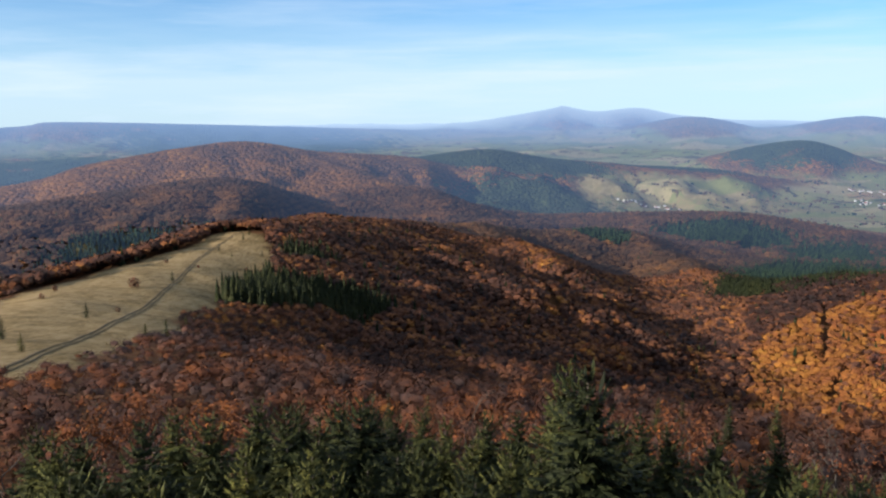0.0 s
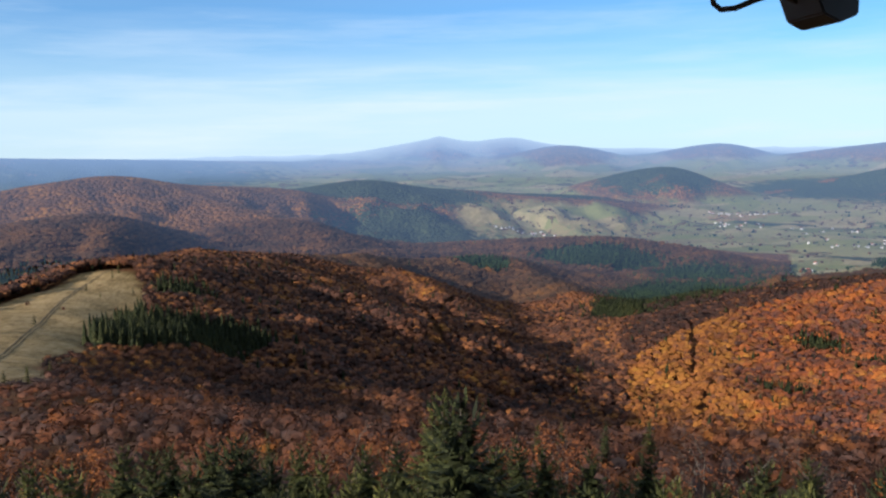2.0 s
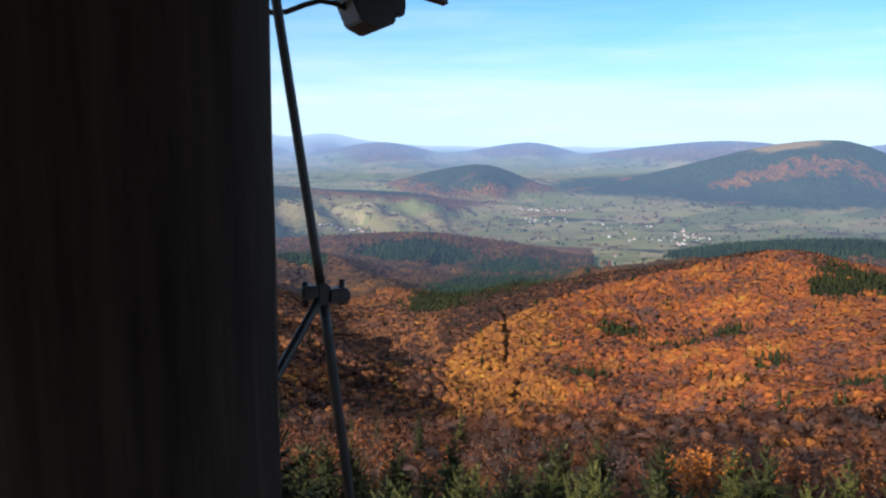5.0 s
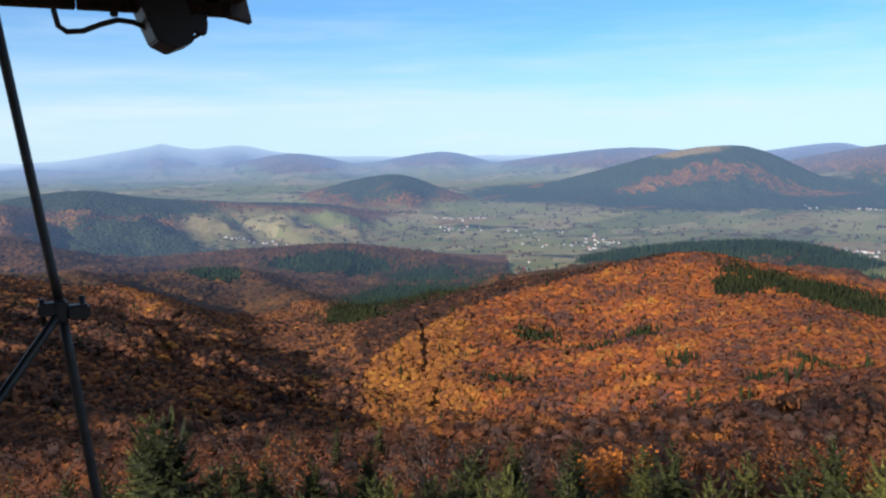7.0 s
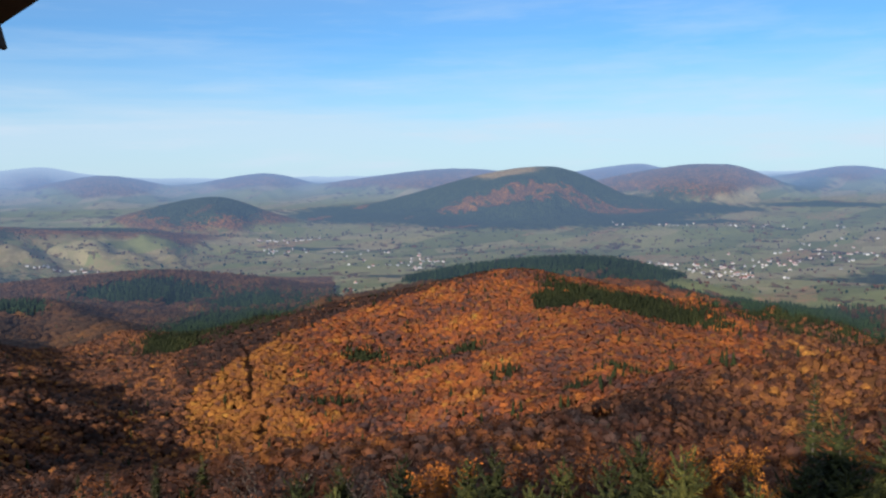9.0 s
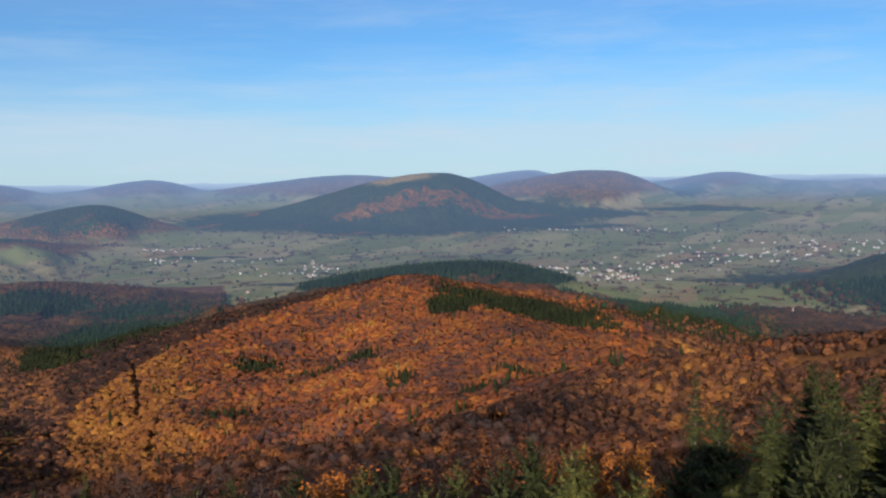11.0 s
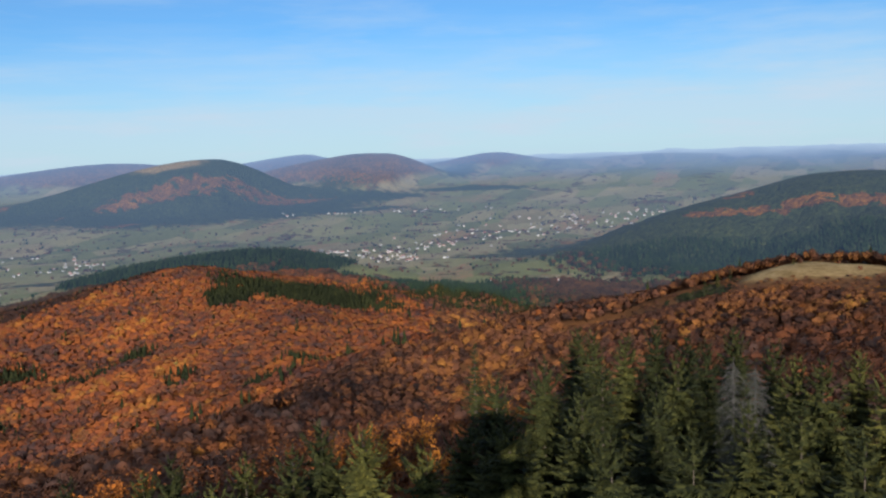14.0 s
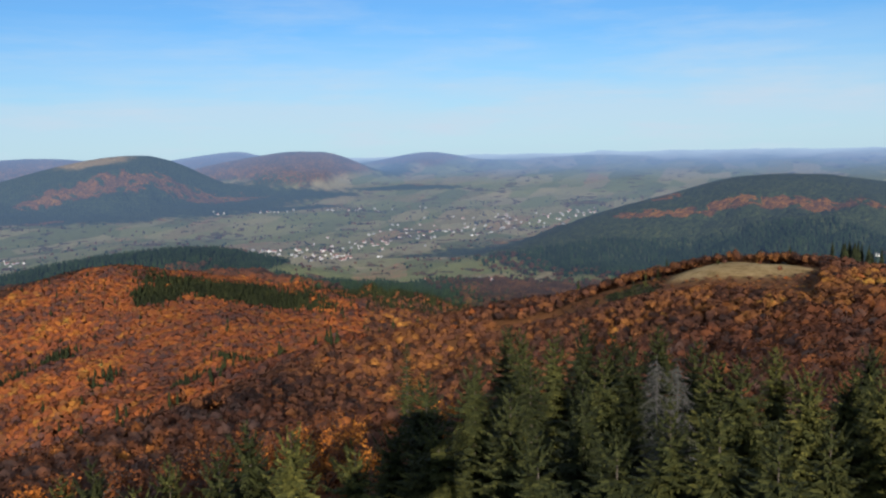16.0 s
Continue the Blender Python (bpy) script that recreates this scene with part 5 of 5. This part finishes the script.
def make_house(long, deep, eaves, ridge, roof_mat, label):
    ob = empty("house", (0, 0, 0), label, "house", "houses in the valley")
    bm = bmesh.new()
    a, b = long / 2, deep / 2
    vs = [bm.verts.new(p) for p in ((-a, -b, -2), (a, -b, -2), (a, b, -2), (-a, b, -2), (-a, -b, eaves), (a, -b, eaves), (a, b, eaves), (-a, b, eaves), (-a, 0, ridge - 0.15), (a, 0, ridge - 0.15))]
    for f in ((0, 1, 5, 4), (2, 3, 7, 6), (1, 2, 6, 9, 5), (3, 0, 4, 8, 7)):
        bm.faces.new([vs[i] for i in f])
    part("wall", bm, M_WALL, ob)
    bm = bmesh.new()
    o = 0.6
    drop = (ridge - eaves) / b * o
    for s in (-1, 1):
        p = [(-a - o, s * (b + o), eaves - drop), (a + o, s * (b + o), eaves - drop), (a + o, 0, ridge), (-a - o, 0, ridge)]
        lo = [bm.verts.new(q) for q in p]
        hi = [bm.verts.new((q[0], q[1], q[2] + 0.25)) for q in p]
        bm.faces.new(hi if s < 0 else hi[::-1])
        bm.faces.new(lo[::-1] if s < 0 else lo)
        for i in range(4):
            bm.faces.new((lo[i], lo[(i + 1) % 4], hi[(i + 1) % 4], hi[i]))
    bmesh.ops.recalc_face_normals(bm, faces=bm.faces)
    part("roof", bm, roof_mat, ob)
    for x in (-a * 0.5, a * 0.5):
        bm = bmesh.new()
        bmesh.ops.create_cube(bm, size=1.0, matrix=Matrix.LocRotScale(Vector((x, -b - 0.02, eaves * 0.55)), None, Vector((1.4, 0.08, 1.5))))
        part("window", bm, M_PANE, ob)
    return ob


HOUSES = [make_house(11, 8, 4.2, 8.0, M_TILE, "white house with a red pitched roof"), make_house(13, 9, 4.6, 8.4, M_SLATE, "white house with a grey pitched roof"),
          make_house(9, 7.5, 3.6, 7.2, M_SLATE, "small white farmhouse with a grey roof"), make_house(18, 9, 4.4, 8.0, M_TILE, "long white barn with a red roof")]
rng = random.Random(11)
placed = set()
# bearing, distance, how many, spread across and along
for az, r, n, across, along in ((53.5, 2350, 16, 60, 70), (56.8, 2260, 30, 80, 80), (58.6, 2190, 12, 60, 50), (60.3, 2480, 20, 90, 80), (63, 2650, 22, 130, 120), (66.5, 2850, 26, 170, 130),
                                (70, 3000, 26, 150, 120), (73.5, 3080, 24, 140, 100), (75.5, 3150, 10, 80, 80), (67.5, 1700, 12, 60, 26), (70.3, 1640, 14, 60, 24), (72, 1620, 5, 26, 20),
                                (27.4, 1680, 8, 18, 26), (14.0, 2540, 14, 75, 22), (27.8, 2850, 12, 60, 40), (34, 2750, 10, 90, 60), (37.5, 2500, 10, 60, 50), (36.8, 2300, 7, 50, 60),
                                (33.4, 2350, 8, 60, 70), (31, 2000, 5, 40, 60), (32, 1900, 4, 30, 60), (28.2, 3050, 14, 90, 30), (55, 3350, 14, 240, 30), (60, 3300, 12, 160, 40), (11.5, 1950, 1, 4, 4),
                                (93, 1850, 5, 60, 30)):
    for _ in range(n):
        a = radians(az)
        u, v = rng.gauss(0, across * 0.8), rng.gauss(0, along * 0.8)
        x, y = r * math.sin(a) + u * math.cos(a) + v * math.sin(a), r * math.cos(a) - u * math.sin(a) + v * math.cos(a)
        z = float(height(np.array([x]), np.array([y]))[0]) + EYE
        i = rng.choice((0, 0, 1, 1, 2, 2, 2, 3))
        m = pose(x, y, z, 0, 0, rng.uniform(0, 180))
        if i in placed:
            copy_thing(HOUSES[i], m).scale = (0.62, 0.62, 0.62)
        else:
            HOUSES[i].matrix_basis = m
            placed.add(i)

# ---------------------------------------------------------------- shrubs on the meadows
def make_shrub(tall, seed, shape, material, name, label):
    ob = empty(name, (0, 0, 0), label, "shrub")
    v, f = shape
    me = bpy.data.meshes.new("crown")
    fill(me, v * np.array([tall * (0.26 if name == "young_spruce" else 0.5), tall * (0.26 if name == "young_spruce" else 0.5), tall if name == "young_spruce" else tall * 0.55])
         + np.array([0, 0, 0 if name == "young_spruce" else tall * 0.45]), f)
    me.materials.append(material)
    crown = new("crown", me)
    crown.parent = ob
    bm = bmesh.new()
    tube_taper(bm, [(0, 0, -0.4), (0, 0, tall * 0.5)], [0.12, 0.05], 6)
    part("stem", bm, M_BARK, ob)
    return ob


lone = make_spruce(6.0, 33, 0.5, 7, 5, 0.26, 0.0)
lone.name = "young_spruce"
tagged(lone, "young dark spruce standing alone on the meadow", "tree", "spruces on the meadows")
SHRUBS = [lone,
          make_shrub(4.0, 2, leafy(120, 0.2, 5), M_LOOSE["rust"], "meadow_bush", "rusty bush standing alone on the meadow")]
first = [True, True]
for az, r, k, i in ((-23.7, 300, 1.0, 0), (-18.3, 470, 1.1, 0), (-20.7, 430, 1.3, 1), (-28.6, 230, 1.1, 0), (-27.6, 205, 0.8, 0), (-15.2, 640, 1.1, 0), (-13.6, 700, 1.2, 0), (-13.2, 725, 1.3, 0),
                    (-12.4, 640, 0.9, 0), (-14.4, 610, 0.7, 0), (-25.4, 420, 0.7, 1), (-18.6, 560, 0.7, 1), (-16.6, 540, 0.5, 1), (-21.8, 330, 0.5, 1), (-12.2, 600, 0.9, 0), (-13.5, 560, 0.8, 1),
                    (-26.2, 380, 0.6, 1), (-20.2, 250, 0.9, 0), (-18.9, 262, 1.0, 0), (-17.6, 300, 0.9, 0), (84.0, 392, 0.6, 0), (84.4, 398, 0.5, 1), (87.8, 380, 0.5, 1), (86.6, 396, 0.4, 1), (78.6, 386, 1.2, 0), (79.4, 392, 1.3, 0),
                    (77.8, 380, 1.1, 0), (80.2, 398, 1.2, 0), (91.5, 420, 1.5, 0), (92.4, 430, 1.4, 0), (93.3, 425, 1.2, 0)):
    ob = SHRUBS[i]
    x, y, z = ground_at(az, r)
    m = pose(x, y, z, 0, 0, rng.uniform(0, 360))
    if first[i]:
        ob.matrix_basis = m
        first[i] = False
    else:
        ob = copy_thing(ob, m)
    ob.scale = (k, k, k)
